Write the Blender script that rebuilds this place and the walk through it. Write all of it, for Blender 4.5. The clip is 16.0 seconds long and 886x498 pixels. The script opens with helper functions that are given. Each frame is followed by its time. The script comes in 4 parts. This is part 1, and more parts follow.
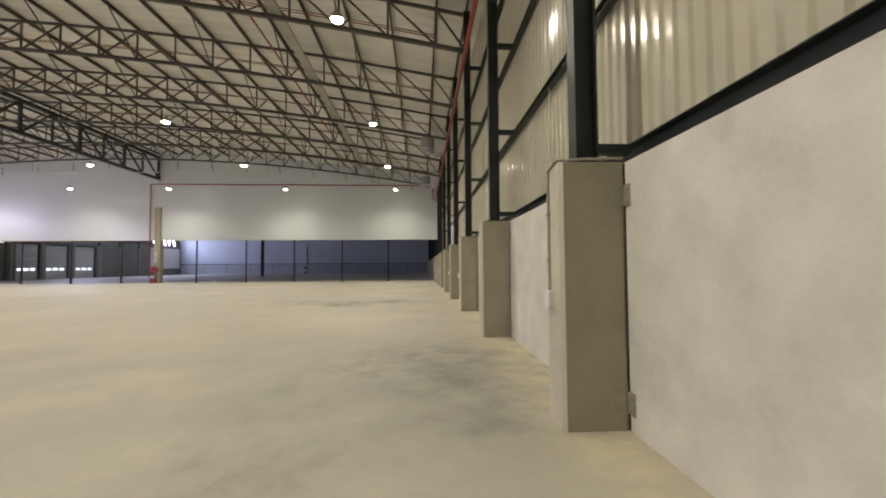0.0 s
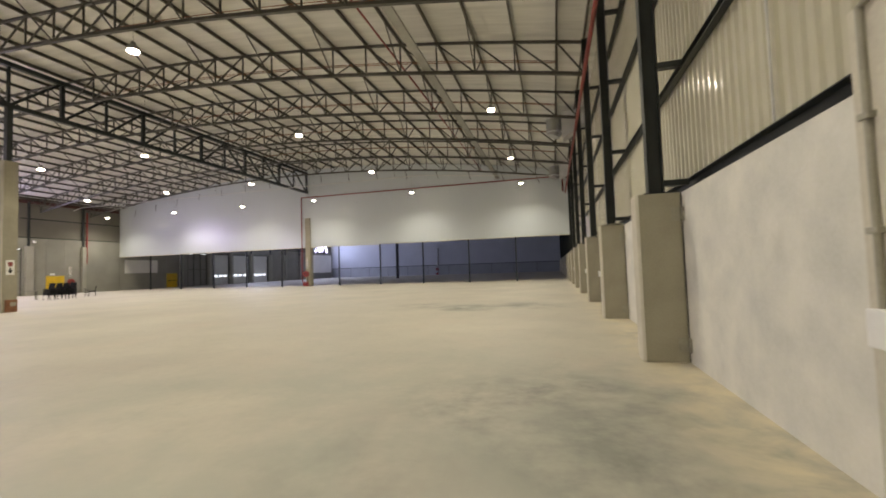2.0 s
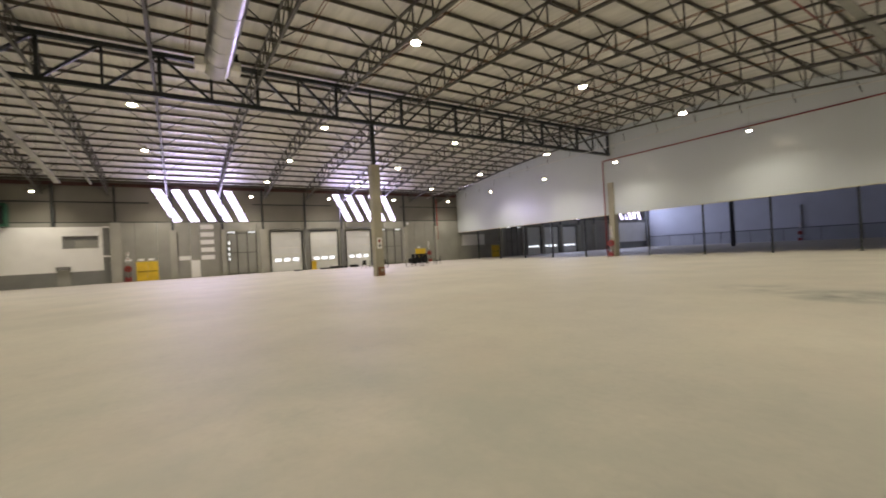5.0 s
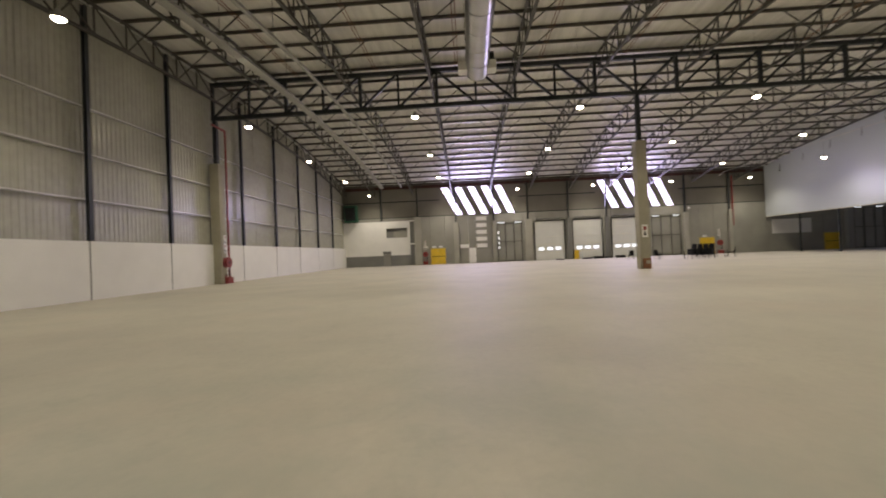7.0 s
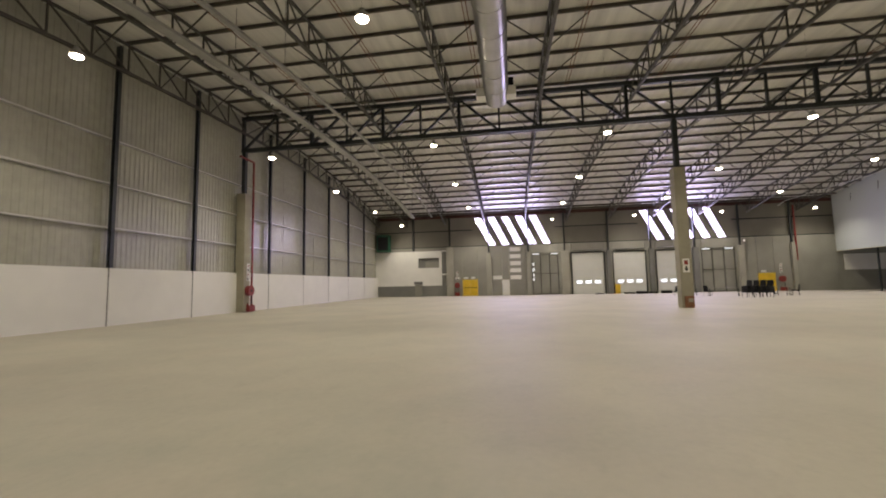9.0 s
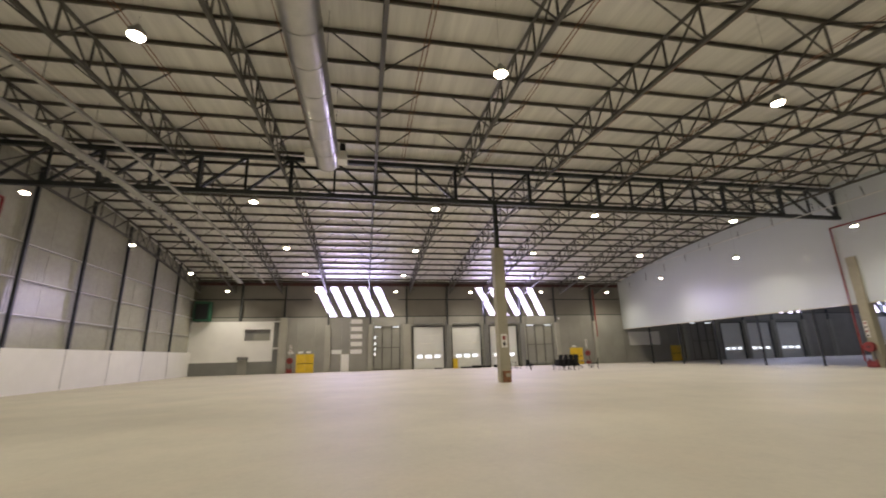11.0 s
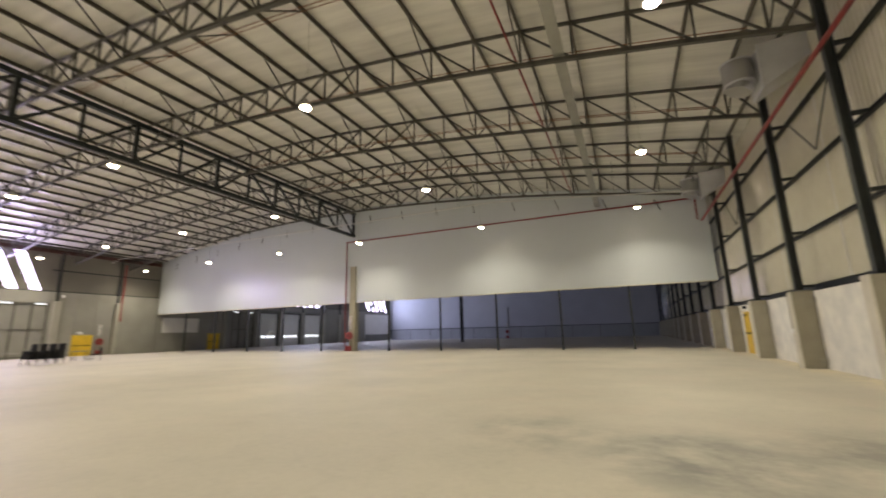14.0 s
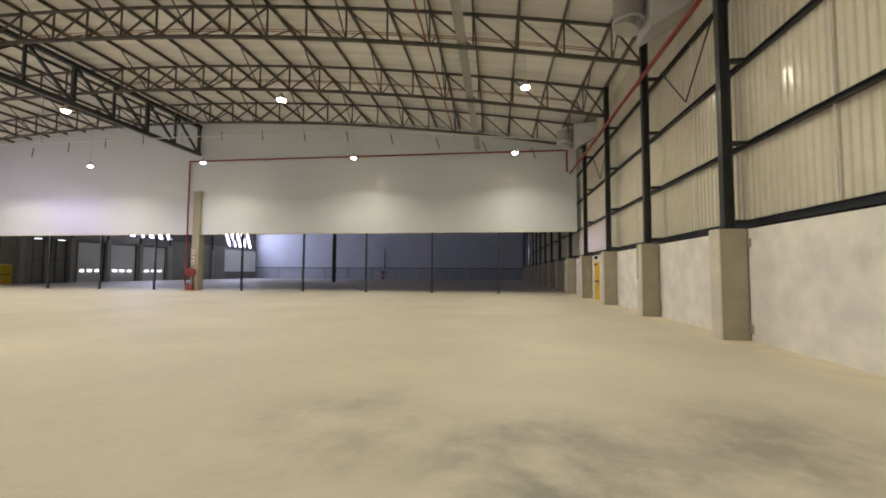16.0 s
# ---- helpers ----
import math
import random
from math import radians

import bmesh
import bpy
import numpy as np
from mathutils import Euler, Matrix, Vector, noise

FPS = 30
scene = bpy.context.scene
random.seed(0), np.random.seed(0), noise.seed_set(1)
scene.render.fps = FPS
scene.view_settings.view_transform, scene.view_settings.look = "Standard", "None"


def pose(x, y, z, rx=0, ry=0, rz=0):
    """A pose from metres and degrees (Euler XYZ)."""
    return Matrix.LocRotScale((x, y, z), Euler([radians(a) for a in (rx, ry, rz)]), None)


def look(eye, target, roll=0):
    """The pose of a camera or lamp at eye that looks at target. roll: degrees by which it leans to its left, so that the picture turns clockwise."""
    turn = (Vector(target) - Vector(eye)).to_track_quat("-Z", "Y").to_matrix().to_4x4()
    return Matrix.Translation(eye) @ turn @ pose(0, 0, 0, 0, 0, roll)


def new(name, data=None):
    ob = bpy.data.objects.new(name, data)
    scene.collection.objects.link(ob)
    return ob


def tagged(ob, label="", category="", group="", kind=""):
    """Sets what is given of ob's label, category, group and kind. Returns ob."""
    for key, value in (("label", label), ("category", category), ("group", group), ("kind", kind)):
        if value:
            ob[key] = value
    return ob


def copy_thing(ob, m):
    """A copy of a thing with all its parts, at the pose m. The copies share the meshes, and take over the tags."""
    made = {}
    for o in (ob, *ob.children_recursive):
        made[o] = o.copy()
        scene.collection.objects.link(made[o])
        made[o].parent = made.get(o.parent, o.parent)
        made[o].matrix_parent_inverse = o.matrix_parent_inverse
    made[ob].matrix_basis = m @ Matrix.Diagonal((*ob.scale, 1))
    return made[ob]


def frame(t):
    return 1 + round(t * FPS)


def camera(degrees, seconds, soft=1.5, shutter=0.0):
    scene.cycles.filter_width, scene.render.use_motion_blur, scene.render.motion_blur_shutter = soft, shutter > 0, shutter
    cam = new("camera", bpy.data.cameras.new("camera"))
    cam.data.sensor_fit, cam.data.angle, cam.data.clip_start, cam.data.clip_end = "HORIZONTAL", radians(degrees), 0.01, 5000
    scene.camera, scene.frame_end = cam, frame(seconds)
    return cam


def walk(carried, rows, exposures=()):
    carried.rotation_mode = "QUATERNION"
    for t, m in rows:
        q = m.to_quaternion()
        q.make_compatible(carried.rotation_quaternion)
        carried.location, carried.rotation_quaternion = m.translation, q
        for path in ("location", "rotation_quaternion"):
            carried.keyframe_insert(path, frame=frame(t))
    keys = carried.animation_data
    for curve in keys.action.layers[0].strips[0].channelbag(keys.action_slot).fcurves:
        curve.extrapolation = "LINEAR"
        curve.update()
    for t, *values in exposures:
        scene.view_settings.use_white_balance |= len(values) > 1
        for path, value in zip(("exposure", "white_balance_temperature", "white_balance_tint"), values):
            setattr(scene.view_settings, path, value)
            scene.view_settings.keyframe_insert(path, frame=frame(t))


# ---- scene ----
cam = camera(94.3, 16.0, 1.8, 0.35)
PATH = [
    (0, (-1.286, -3.714, 1.51), (-1.183, -1.718, 1.593), -0.4),
    (0.5, (-1.318, -3.276, 1.494), (-1.399, -1.279, 1.567), -0.9),
    (1, (-1.272, -2.759, 1.493), (-1.513, -0.775, 1.567), -1.4),
    (1.5, (-1.266, -2.197, 1.465), (-1.635, -0.233, 1.553), -1.7),
    (2, (-1.237, -1.665, 1.471), (-1.754, 0.265, 1.565), -1.9),
    (2.5, (-1.243, -1.158, 1.486), (-1.916, 0.724, 1.573), -2.1),
    (3, (-1.269, -0.664, 1.49), (-2.124, 1.142, 1.569), -2.1),
    (3.5, (-1.292, -0.249, 1.506), (-2.357, 1.443, 1.56), -2.3),
    (6, (-2.112, 1.643, 1.416), (-4.05, 2.14, 1.426), -3.0),
    (6.5, (-2.362, 1.891, 1.42), (-4.355, 2.066, 1.433), -2.7),
    (7, (-2.602, 2.123, 1.386), (-4.598, 2.002, 1.407), -2.3),
    (7.5, (-2.82, 2.334, 1.393), (-4.792, 2.005, 1.427), -1.9),
    (8, (-3.119, 2.634, 1.431), (-5.071, 2.204, 1.508), -1.6),
    (10.5, (-4.794, 4.514, 1.515), (-6.734, 4.645, 1.983), -1.0),
    (11, (-5.012, 4.88, 1.522), (-6.913, 5.247, 2.023), -1.5),
    (11.5, (-5.16, 5.302, 1.483), (-6.992, 5.909, 2.007), -2.0),
    (12, (-5.254, 5.755, 1.505), (-6.99, 6.6, 2.029), -2.5),
    (12.5, (-5.287, 6.221, 1.523), (-6.882, 7.317, 2.025), -2.8),
    (13, (-5.267, 6.648, 1.504), (-6.667, 7.993, 1.985), -2.7),
    (13.5, (-5.14, 7.18, 1.465), (-6.282, 8.762, 1.905), -2.2),
    (14, (-5.054, 7.758, 1.414), (-5.839, 9.554, 1.813), -1.4),
    (14.5, (-4.984, 8.291, 1.463), (-5.432, 10.212, 1.79), -0.7),
    (15, (-5.061, 8.834, 1.459), (-5.295, 10.805, 1.707), -0.2),
    (15.5, (-4.976, 9.471, 1.475), (-5.172, 11.453, 1.649), 0.1),
    (16, (-4.942, 10.114, 1.466), (-5.198, 12.094, 1.579), 0.3),
]
walk(cam, [(t, look(eye, target, roll)) for t, eye, target, roll in PATH],
     [(0, -0.36, 6350, 9), (1, -0.22, 6300, 9), (2, -0.34, 6450, 9), (3.5, -0.46, 6350, 9), (6, -0.8, 6500, 10), (7, -0.92, 6500, 10), (8, -0.92, 6500, 10), (10.5, -0.74, 6450, 10),
      (11.5, -0.68, 6500, 10), (13, -0.52, 6600, 10), (14, -0.4, 6650, 9), (15, -0.27, 6700, 9), (16, -0.32, 6650, 9)])

# ---- world and lamps ----
XL, XC, YB, YP, YE = -55.6, -27.75, -13.8, 38.95, 91.75   # left wall, column row, back wall, partition, end of second hall
world = bpy.data.worlds.new("sky")
scene.world = world
world.use_nodes = True
sky = world.node_tree.nodes.new("ShaderNodeTexSky")
sky.sky_type, sky.sun_disc, sky.sun_elevation, sky.sun_rotation = "NISHITA", False, radians(50), radians(-60)
world.node_tree.links.new(sky.outputs[0], world.node_tree.nodes["Background"].inputs[0])
world.node_tree.nodes["Background"].inputs[1].default_value = 0.1
LAMP_W, STRIP_W, DOOR_W = 270.0, 9.0, 3.0
LAMP_X, LAMP_Y, LAMP_Z = (-3.77, -14.1, -24.75, -33.5, -42.8, -52.8), (-9.8, -0.45, 8.35, 17.35, 26.4, 35.45), 8.85
lamp_data = bpy.data.lights.new("high_bay_lamp", "AREA")
lamp_data.shape, lamp_data.size, lamp_data.energy, lamp_data.color = "DISK", 0.3, LAMP_W, (1.0, 0.905, 0.745)
lamp_data.spread = radians(143)
for lx in LAMP_X:
    for ly in LAMP_Y:
        new("high_bay_lamp", lamp_data).matrix_world = pose(lx, ly, LAMP_Z - 0.18)
for sy, power in ((3.3, 1800.0), (23.1, 1800.0), (64.0, 1700.0), (85.0, 2000.0)):
    day = bpy.data.lights.new("daylight_strip_light", "AREA")
    day.shape, day.size, day.size_y, day.energy, day.color = "RECTANGLE", 8.0, 3.4, power, (0.68, 0.58, 1.0) if sy < 40 else (0.62, 0.68, 1.0)
    new("daylight_strip_light", day).matrix_world = look((XL - 0.15, sy, 8.1), (XL + 10, sy, 8.1))


# ---- materials ----
def mat(name, base, rough=0.6, metal=0.0, var=0.15, scale=3.0, fine=40.0, bump=0.1, second=None, stretch=(1, 1, 1), spec=0.5):
    m = bpy.data.materials.new(name)
    m.use_nodes = True
    n, l = m.node_tree.nodes, m.node_tree.links
    b = n["Principled BSDF"]
    b.inputs["Roughness"].default_value, b.inputs["Metallic"].default_value = rough, metal
    b.inputs["Specular IOR Level"].default_value = spec
    co = n.new("ShaderNodeTexCoord")
    mp = n.new("ShaderNodeMapping")
    mp.inputs["Scale"].default_value = stretch
    l.new(co.outputs["Object"], mp.inputs[0])
    big, small = n.new("ShaderNodeTexNoise"), n.new("ShaderNodeTexNoise")
    big.inputs["Scale"].default_value, small.inputs["Scale"].default_value = scale, fine
    big.inputs["Detail"].default_value = 5
    l.new(mp.outputs[0], big.inputs[0]), l.new(mp.outputs[0], small.inputs[0])
    ramp = n.new("ShaderNodeValToRGB")
    lo = second if second else tuple(c * (1 - var) for c in base)
    hi = base if second else tuple(min(1, c * (1 + var)) for c in base)
    ramp.color_ramp.elements[0].color, ramp.color_ramp.elements[1].color = (*lo, 1), (*hi, 1)
    ramp.color_ramp.elements[0].position, ramp.color_ramp.elements[1].position = 0.33, 0.67
    l.new(big.outputs[0], ramp.inputs[0])
    mix = n.new("ShaderNodeMix")
    mix.data_type, mix.blend_type = "RGBA", "OVERLAY"
    mix.inputs[0].default_value = 0.14
    l.new(ramp.outputs[0], mix.inputs[6]), l.new(small.outputs[0], mix.inputs[7])
    l.new(mix.outputs[2], b.inputs["Base Color"])
    if bump:
        bp = n.new("ShaderNodeBump")
        bp.inputs["Strength"].default_value, bp.inputs["Distance"].default_value = bump, 0.01
        l.new(small.outputs[0], bp.inputs["Height"]), l.new(bp.outputs[0], b.inputs["Normal"])
    return m


def glow(name, color, strength):
    m = bpy.data.materials.new(name)
    m.use_nodes = True
    b = m.node_tree.nodes["Principled BSDF"]
    b.inputs["Base Color"].default_value = (*color, 1)
    b.inputs["Emission Color"].default_value, b.inputs["Emission Strength"].default_value = (*color, 1), strength
    return m


def floor_material():
    m = mat("worn_power_floated_concrete", (0.515, 0.482, 0.392), 0.6, 0, 0.1, 0.3, 11.0, 0.03, second=(0.44, 0.415, 0.345), spec=0.42)
    n, l = m.node_tree.nodes, m.node_tree.links
    b = n["Principled BSDF"]
    base = b.inputs["Base Color"].links[0].from_socket
    base.node.inputs[0].default_value = 0.07
    co = n.new("ShaderNodeTexCoord")

    def cloud(scale, detail, lo, hi, twist=0.4):
        t = n.new("ShaderNodeTexNoise")
        t.inputs["Scale"].default_value, t.inputs["Detail"].default_value, t.inputs["Distortion"].default_value = scale, detail, twist
        t.inputs["Roughness"].default_value = 0.62
        l.new(co.outputs["Object"], t.inputs[0])
        r = n.new("ShaderNodeMapRange")
        r.inputs["From Min"].default_value, r.inputs["From Max"].default_value = lo, hi
        l.new(t.outputs[0], r.inputs["Value"])
        return r.outputs[0]

    def maths(op, a, c):
        k = n.new("ShaderNodeMath")
        k.operation, k.use_clamp = op, op in ("ADD", "SUBTRACT")
        for i, v in enumerate((a, c)):
            if isinstance(v, float):
                k.inputs[i].default_value = v
            else:
                l.new(v, k.inputs[i])
        return k.outputs[0]

    # tyre and water marks: broken clouds, strongest in a few worn places beside the long wall
    def zone(x, y, r):
        d = n.new("ShaderNodeVectorMath")
        d.operation = "DISTANCE"
        l.new(co.outputs["Object"], d.inputs[0])
        d.inputs[1].default_value = (x, y, 0)
        f = n.new("ShaderNodeMapRange")
        f.interpolation_type = "SMOOTHSTEP"
        f.inputs["From Min"].default_value, f.inputs["From Max"].default_value = r, r * 0.2
        l.new(d.outputs["Value"], f.inputs["Value"])
        return f.outputs[0]

    worn = maths("MULTIPLY", zone(-0.6, 2.0, 3.3), 1.5)
    for x, y, r, weight in ((-2.5, 1.3, 1.9, 0.8), (-2.5, -0.3, 1.2, 0.7), (-4.4, 13.4, 1.9, 0.95), (-6.4, 14.0, 1.6, 0.55), (-2.4, 13.9, 1.9, 0.75), (0.2, 7.6, 0.8, 0.6)):
        worn = maths("MAXIMUM", worn, maths("MULTIPLY", zone(x, y, r), weight))
    marks = maths("MULTIPLY", maths("ADD", maths("MULTIPLY", cloud(1.4, 7, 0.36, 0.6, 0.1), 0.75), maths("MULTIPLY", cloud(0.55, 3, 0.35, 0.6, 0.0), 0.35)), maths("ADD", maths("MULTIPLY", worn, 1.0), 0.04))
    pale = maths("MULTIPLY", cloud(0.45, 6, 0.46, 0.7, 0.2), 0.45)
    marks = maths("ADD", marks, maths("ADD", maths("MULTIPLY", cloud(2.2, 8, 0.5, 0.72), 0.1), maths("MULTIPLY", cloud(9.0, 8, 0.5, 0.75), 0.1)))
    mx = n.new("ShaderNodeMix")
    mx.data_type = "RGBA"
    mx.inputs[7].default_value = (0.18, 0.182, 0.16, 1)
    l.new(marks, mx.inputs[0]), l.new(base, mx.inputs[6])
    mp = n.new("ShaderNodeMix")
    mp.data_type = "RGBA"
    mp.inputs[7].default_value = (0.555, 0.52, 0.43, 1)
    l.new(pale, mp.inputs[0]), l.new(mx.outputs[2], mp.inputs[6])
    # damp grey-green bloom, broad and faint, over the corner of the slab
    bloom = maths("MULTIPLY", cloud(0.5, 7, 0.34, 0.62, 0.2), maths("ADD", maths("MULTIPLY", zone(-3.0, 1.0, 7.5), 0.6), 0.12))
    mg = n.new("ShaderNodeMix")
    mg.data_type = "RGBA"
    mg.inputs[7].default_value = (0.335, 0.345, 0.29, 1)
    l.new(bloom, mg.inputs[0]), l.new(mp.outputs[2], mg.inputs[6])
    blush = n.new("ShaderNodeMix")
    blush.data_type = "RGBA"
    blush.inputs[7].default_value = (0.53, 0.435, 0.35, 1)
    l.new(maths("MULTIPLY", cloud(0.38, 5, 0.5, 0.7, 0.3), 0.25), blush.inputs[0]), l.new(mg.outputs[2], blush.inputs[6])
    # yellow dust swept against the foot of the long wall
    sep = n.new("ShaderNodeSeparateXYZ")
    l.new(co.outputs["Object"], sep.inputs[0])
    near = n.new("ShaderNodeMapRange")
    near.interpolation_type = "SMOOTHSTEP"
    near.inputs["From Min"].default_value, near.inputs["From Max"].default_value = -0.6, 0.45
    l.new(sep.outputs["X"], near.inputs["Value"])
    dust = maths("MULTIPLY", near.outputs[0], cloud(1.6, 5, 0.3, 0.6))
    md = n.new("ShaderNodeMix")
    md.data_type = "RGBA"
    md.inputs[7].default_value = (0.6, 0.535, 0.375, 1)
    l.new(dust, md.inputs[0]), l.new(blush.outputs[2], md.inputs[6])
    l.new(md.outputs[2], b.inputs["Base Color"])
    return m


M_FLOOR = floor_material()
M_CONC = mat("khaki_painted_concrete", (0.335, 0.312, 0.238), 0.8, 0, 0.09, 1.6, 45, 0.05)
def wall_material():
    m = mat("patchy_white_concrete", (0.755, 0.74, 0.655), 0.8, 0, 0.1, 2.0, 36, 0.04, second=(0.605, 0.605, 0.545))
    n, l = m.node_tree.nodes, m.node_tree.links
    b = n["Principled BSDF"]
    last = b.inputs["Base Color"].links[0].from_socket
    co = n.new("ShaderNodeTexCoord")
    wob = n.new("ShaderNodeTexNoise")
    wob.inputs["Scale"].default_value, wob.inputs["Detail"].default_value = 5.0, 6
    l.new(co.outputs["Object"], wob.inputs[0])
    for y, z, r in ((-1.32, 2.33, 0.1), (2.43, 1.55, 0.13), (-0.5, 0.48, 0.2), (17.1, 1.78, 0.25), (13.1, 1.6, 0.3), (8.0, 1.3, 0.3)):
        d = n.new("ShaderNodeVectorMath")
        d.operation = "DISTANCE"
        d.inputs[1].default_value = (0.6, y, z)
        l.new(co.outputs["Object"], d.inputs[0])
        add = n.new("ShaderNodeMath")
        add.operation = "MULTIPLY_ADD"
        add.inputs[1].default_value = 0.5
        l.new(wob.outputs[0], add.inputs[0]), l.new(d.outputs["Value"], add.inputs[2])
        fade = n.new("ShaderNodeMapRange")
        fade.inputs["From Min"].default_value, fade.inputs["From Max"].default_value = r + 0.3, r + 0.08
        fade.inputs["To Max"].default_value = 0.32
        l.new(add.outputs[0], fade.inputs["Value"])
        mx = n.new("ShaderNodeMix")
        mx.data_type = "RGBA"
        mx.inputs[7].default_value = (0.40, 0.385, 0.315, 1)
        l.new(fade.outputs[0], mx.inputs[0]), l.new(last, mx.inputs[6])
        last = mx.outputs[2]
    l.new(last, b.inputs["Base Color"])
    return m


M_WALL = wall_material()
M_PANEL = mat("white_painted_panel", (0.82, 0.81, 0.78), 0.7, 0, 0.03, 0.8, 30, 0.05)
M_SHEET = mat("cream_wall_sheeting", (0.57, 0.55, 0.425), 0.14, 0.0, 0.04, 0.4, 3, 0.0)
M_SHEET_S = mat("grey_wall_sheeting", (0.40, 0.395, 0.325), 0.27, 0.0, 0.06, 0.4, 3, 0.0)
M_STEEL = mat("dark_grey_painted_steel", (0.022, 0.027, 0.026), 0.45, 0.0, 0.2, 2.0, 30, 0.05)
M_TRUSS = mat("grey_green_truss_steel", (0.07, 0.067, 0.055), 0.5, 0.0, 0.15, 2.0, 30, 0.05)
M_PURLIN = mat("painted_purlin", (0.12, 0.108, 0.085), 0.5, 0.1, 0.1, 2.0, 30, 0.0)
M_GIRT = mat("galvanised_girt", (0.6, 0.6, 0.57), 0.35, 0.2, 0.1, 2.0, 30, 0.0)
M_ROOF = mat("white_roof_insulation", (0.67, 0.66, 0.615), 0.4, 0, 0.13, 0.9, 7, 0.5, stretch=(0.2, 3.0, 1), spec=0.7)
M_WHITE = mat("white_sandwich_panel", (0.56, 0.605, 0.62), 0.22, 0, 0.02, 0.3, 20, 0.0, spec=0.35)
M_GREYW = mat("grey_concrete_wall", (0.29, 0.285, 0.25), 0.8, 0, 0.08, 0.6, 20, 0.1)
M_PIER = mat("grey_concrete_pier", (0.36, 0.35, 0.30), 0.8, 0, 0.08, 0.8, 20, 0.1)
M_GATE = mat("dull_gate_steel", (0.10, 0.10, 0.085), 0.55, 0, 0.1, 2, 20, 0.0)
M_EAVES = mat("red_oxide_steel", (0.075, 0.03, 0.024), 0.6, 0, 0.15, 2, 20, 0.0)
M_UPPER = mat("dull_upper_sheeting", (0.17, 0.16, 0.132), 0.5, 0, 0.06, 0.6, 20, 0.05)
M_RED = mat("red_painted_pipe", (0.23, 0.032, 0.027), 0.45, 0, 0.15, 3, 30, 0.0)
M_DUCT = mat("spiral_galvanised_duct", (0.45, 0.45, 0.44), 0.3, 0.95, 0.08, 1.5, 30, 0.05)
M_GALV = mat("dull_galvanised_sheet", (0.62, 0.63, 0.64), 0.4, 0.25, 0.1, 1.2, 20, 0.03)
M_DOOR = mat("white_dock_door", (0.72, 0.73, 0.70), 0.5, 0, 0.03, 0.8, 20, 0.0)
M_YELLOW = mat("yellow_painted_steel", (0.74, 0.50, 0.03), 0.45, 0, 0.08, 2, 20, 0.0)
M_BLACK = mat("black_plastic", (0.013, 0.013, 0.014), 0.7, 0, 0.2, 5, 40, 0.0, spec=0.25)
M_GREEN = mat("green_painted_steel", (0.012, 0.075, 0.04), 0.5, 0, 0.1, 2, 20, 0.0)
M_TRAY = mat("grey_cable_tray", (0.35, 0.35, 0.32), 0.4, 0.4, 0.08, 2, 30, 0.0)
M_BAND = mat("mid_grey_paint", (0.20, 0.20, 0.19), 0.7, 0, 0.06, 0.8, 20, 0.05)
M_BRACKET = mat("painted_bracket", (0.33, 0.315, 0.25), 0.6, 0.1, 0.12, 6, 60, 0.05)
M_SWITCH = mat("white_plastic", (0.78, 0.78, 0.75), 0.4, 0, 0.02, 5, 40, 0.0)
M_RUST = mat("rusty_brown_steel", (0.22, 0.10, 0.05), 0.7, 0.1, 0.3, 4, 30, 0.1)
M_DAY = glow("daylight_translucent_sheet", (0.77, 0.67, 1.0), STRIP_W)
M_PANE = glow("daylight_window_pane", (0.88, 0.92, 1.0), DOOR_W)
M_LENS = glow("lamp_lens", (1.0, 0.86, 0.64), 190.0)
M_HALL2 = mat("blue_grey_painted_wall", (0.48, 0.50, 0.56), 0.6, 0, 0.04, 0.4, 20, 0.0)
# plinth concrete made lighter, so the lamps' light is in the colour
M_LIT_FACE = mat("lamplit_concrete_tint", (0.56, 0.53, 0.43), 0.85, 0, 0.08, 2.2, 40, 0.06)
M_LOW2 = mat("dull_blue_grey_concrete", (0.36, 0.375, 0.41), 0.75, 0, 0.06, 0.5, 20, 0.05)


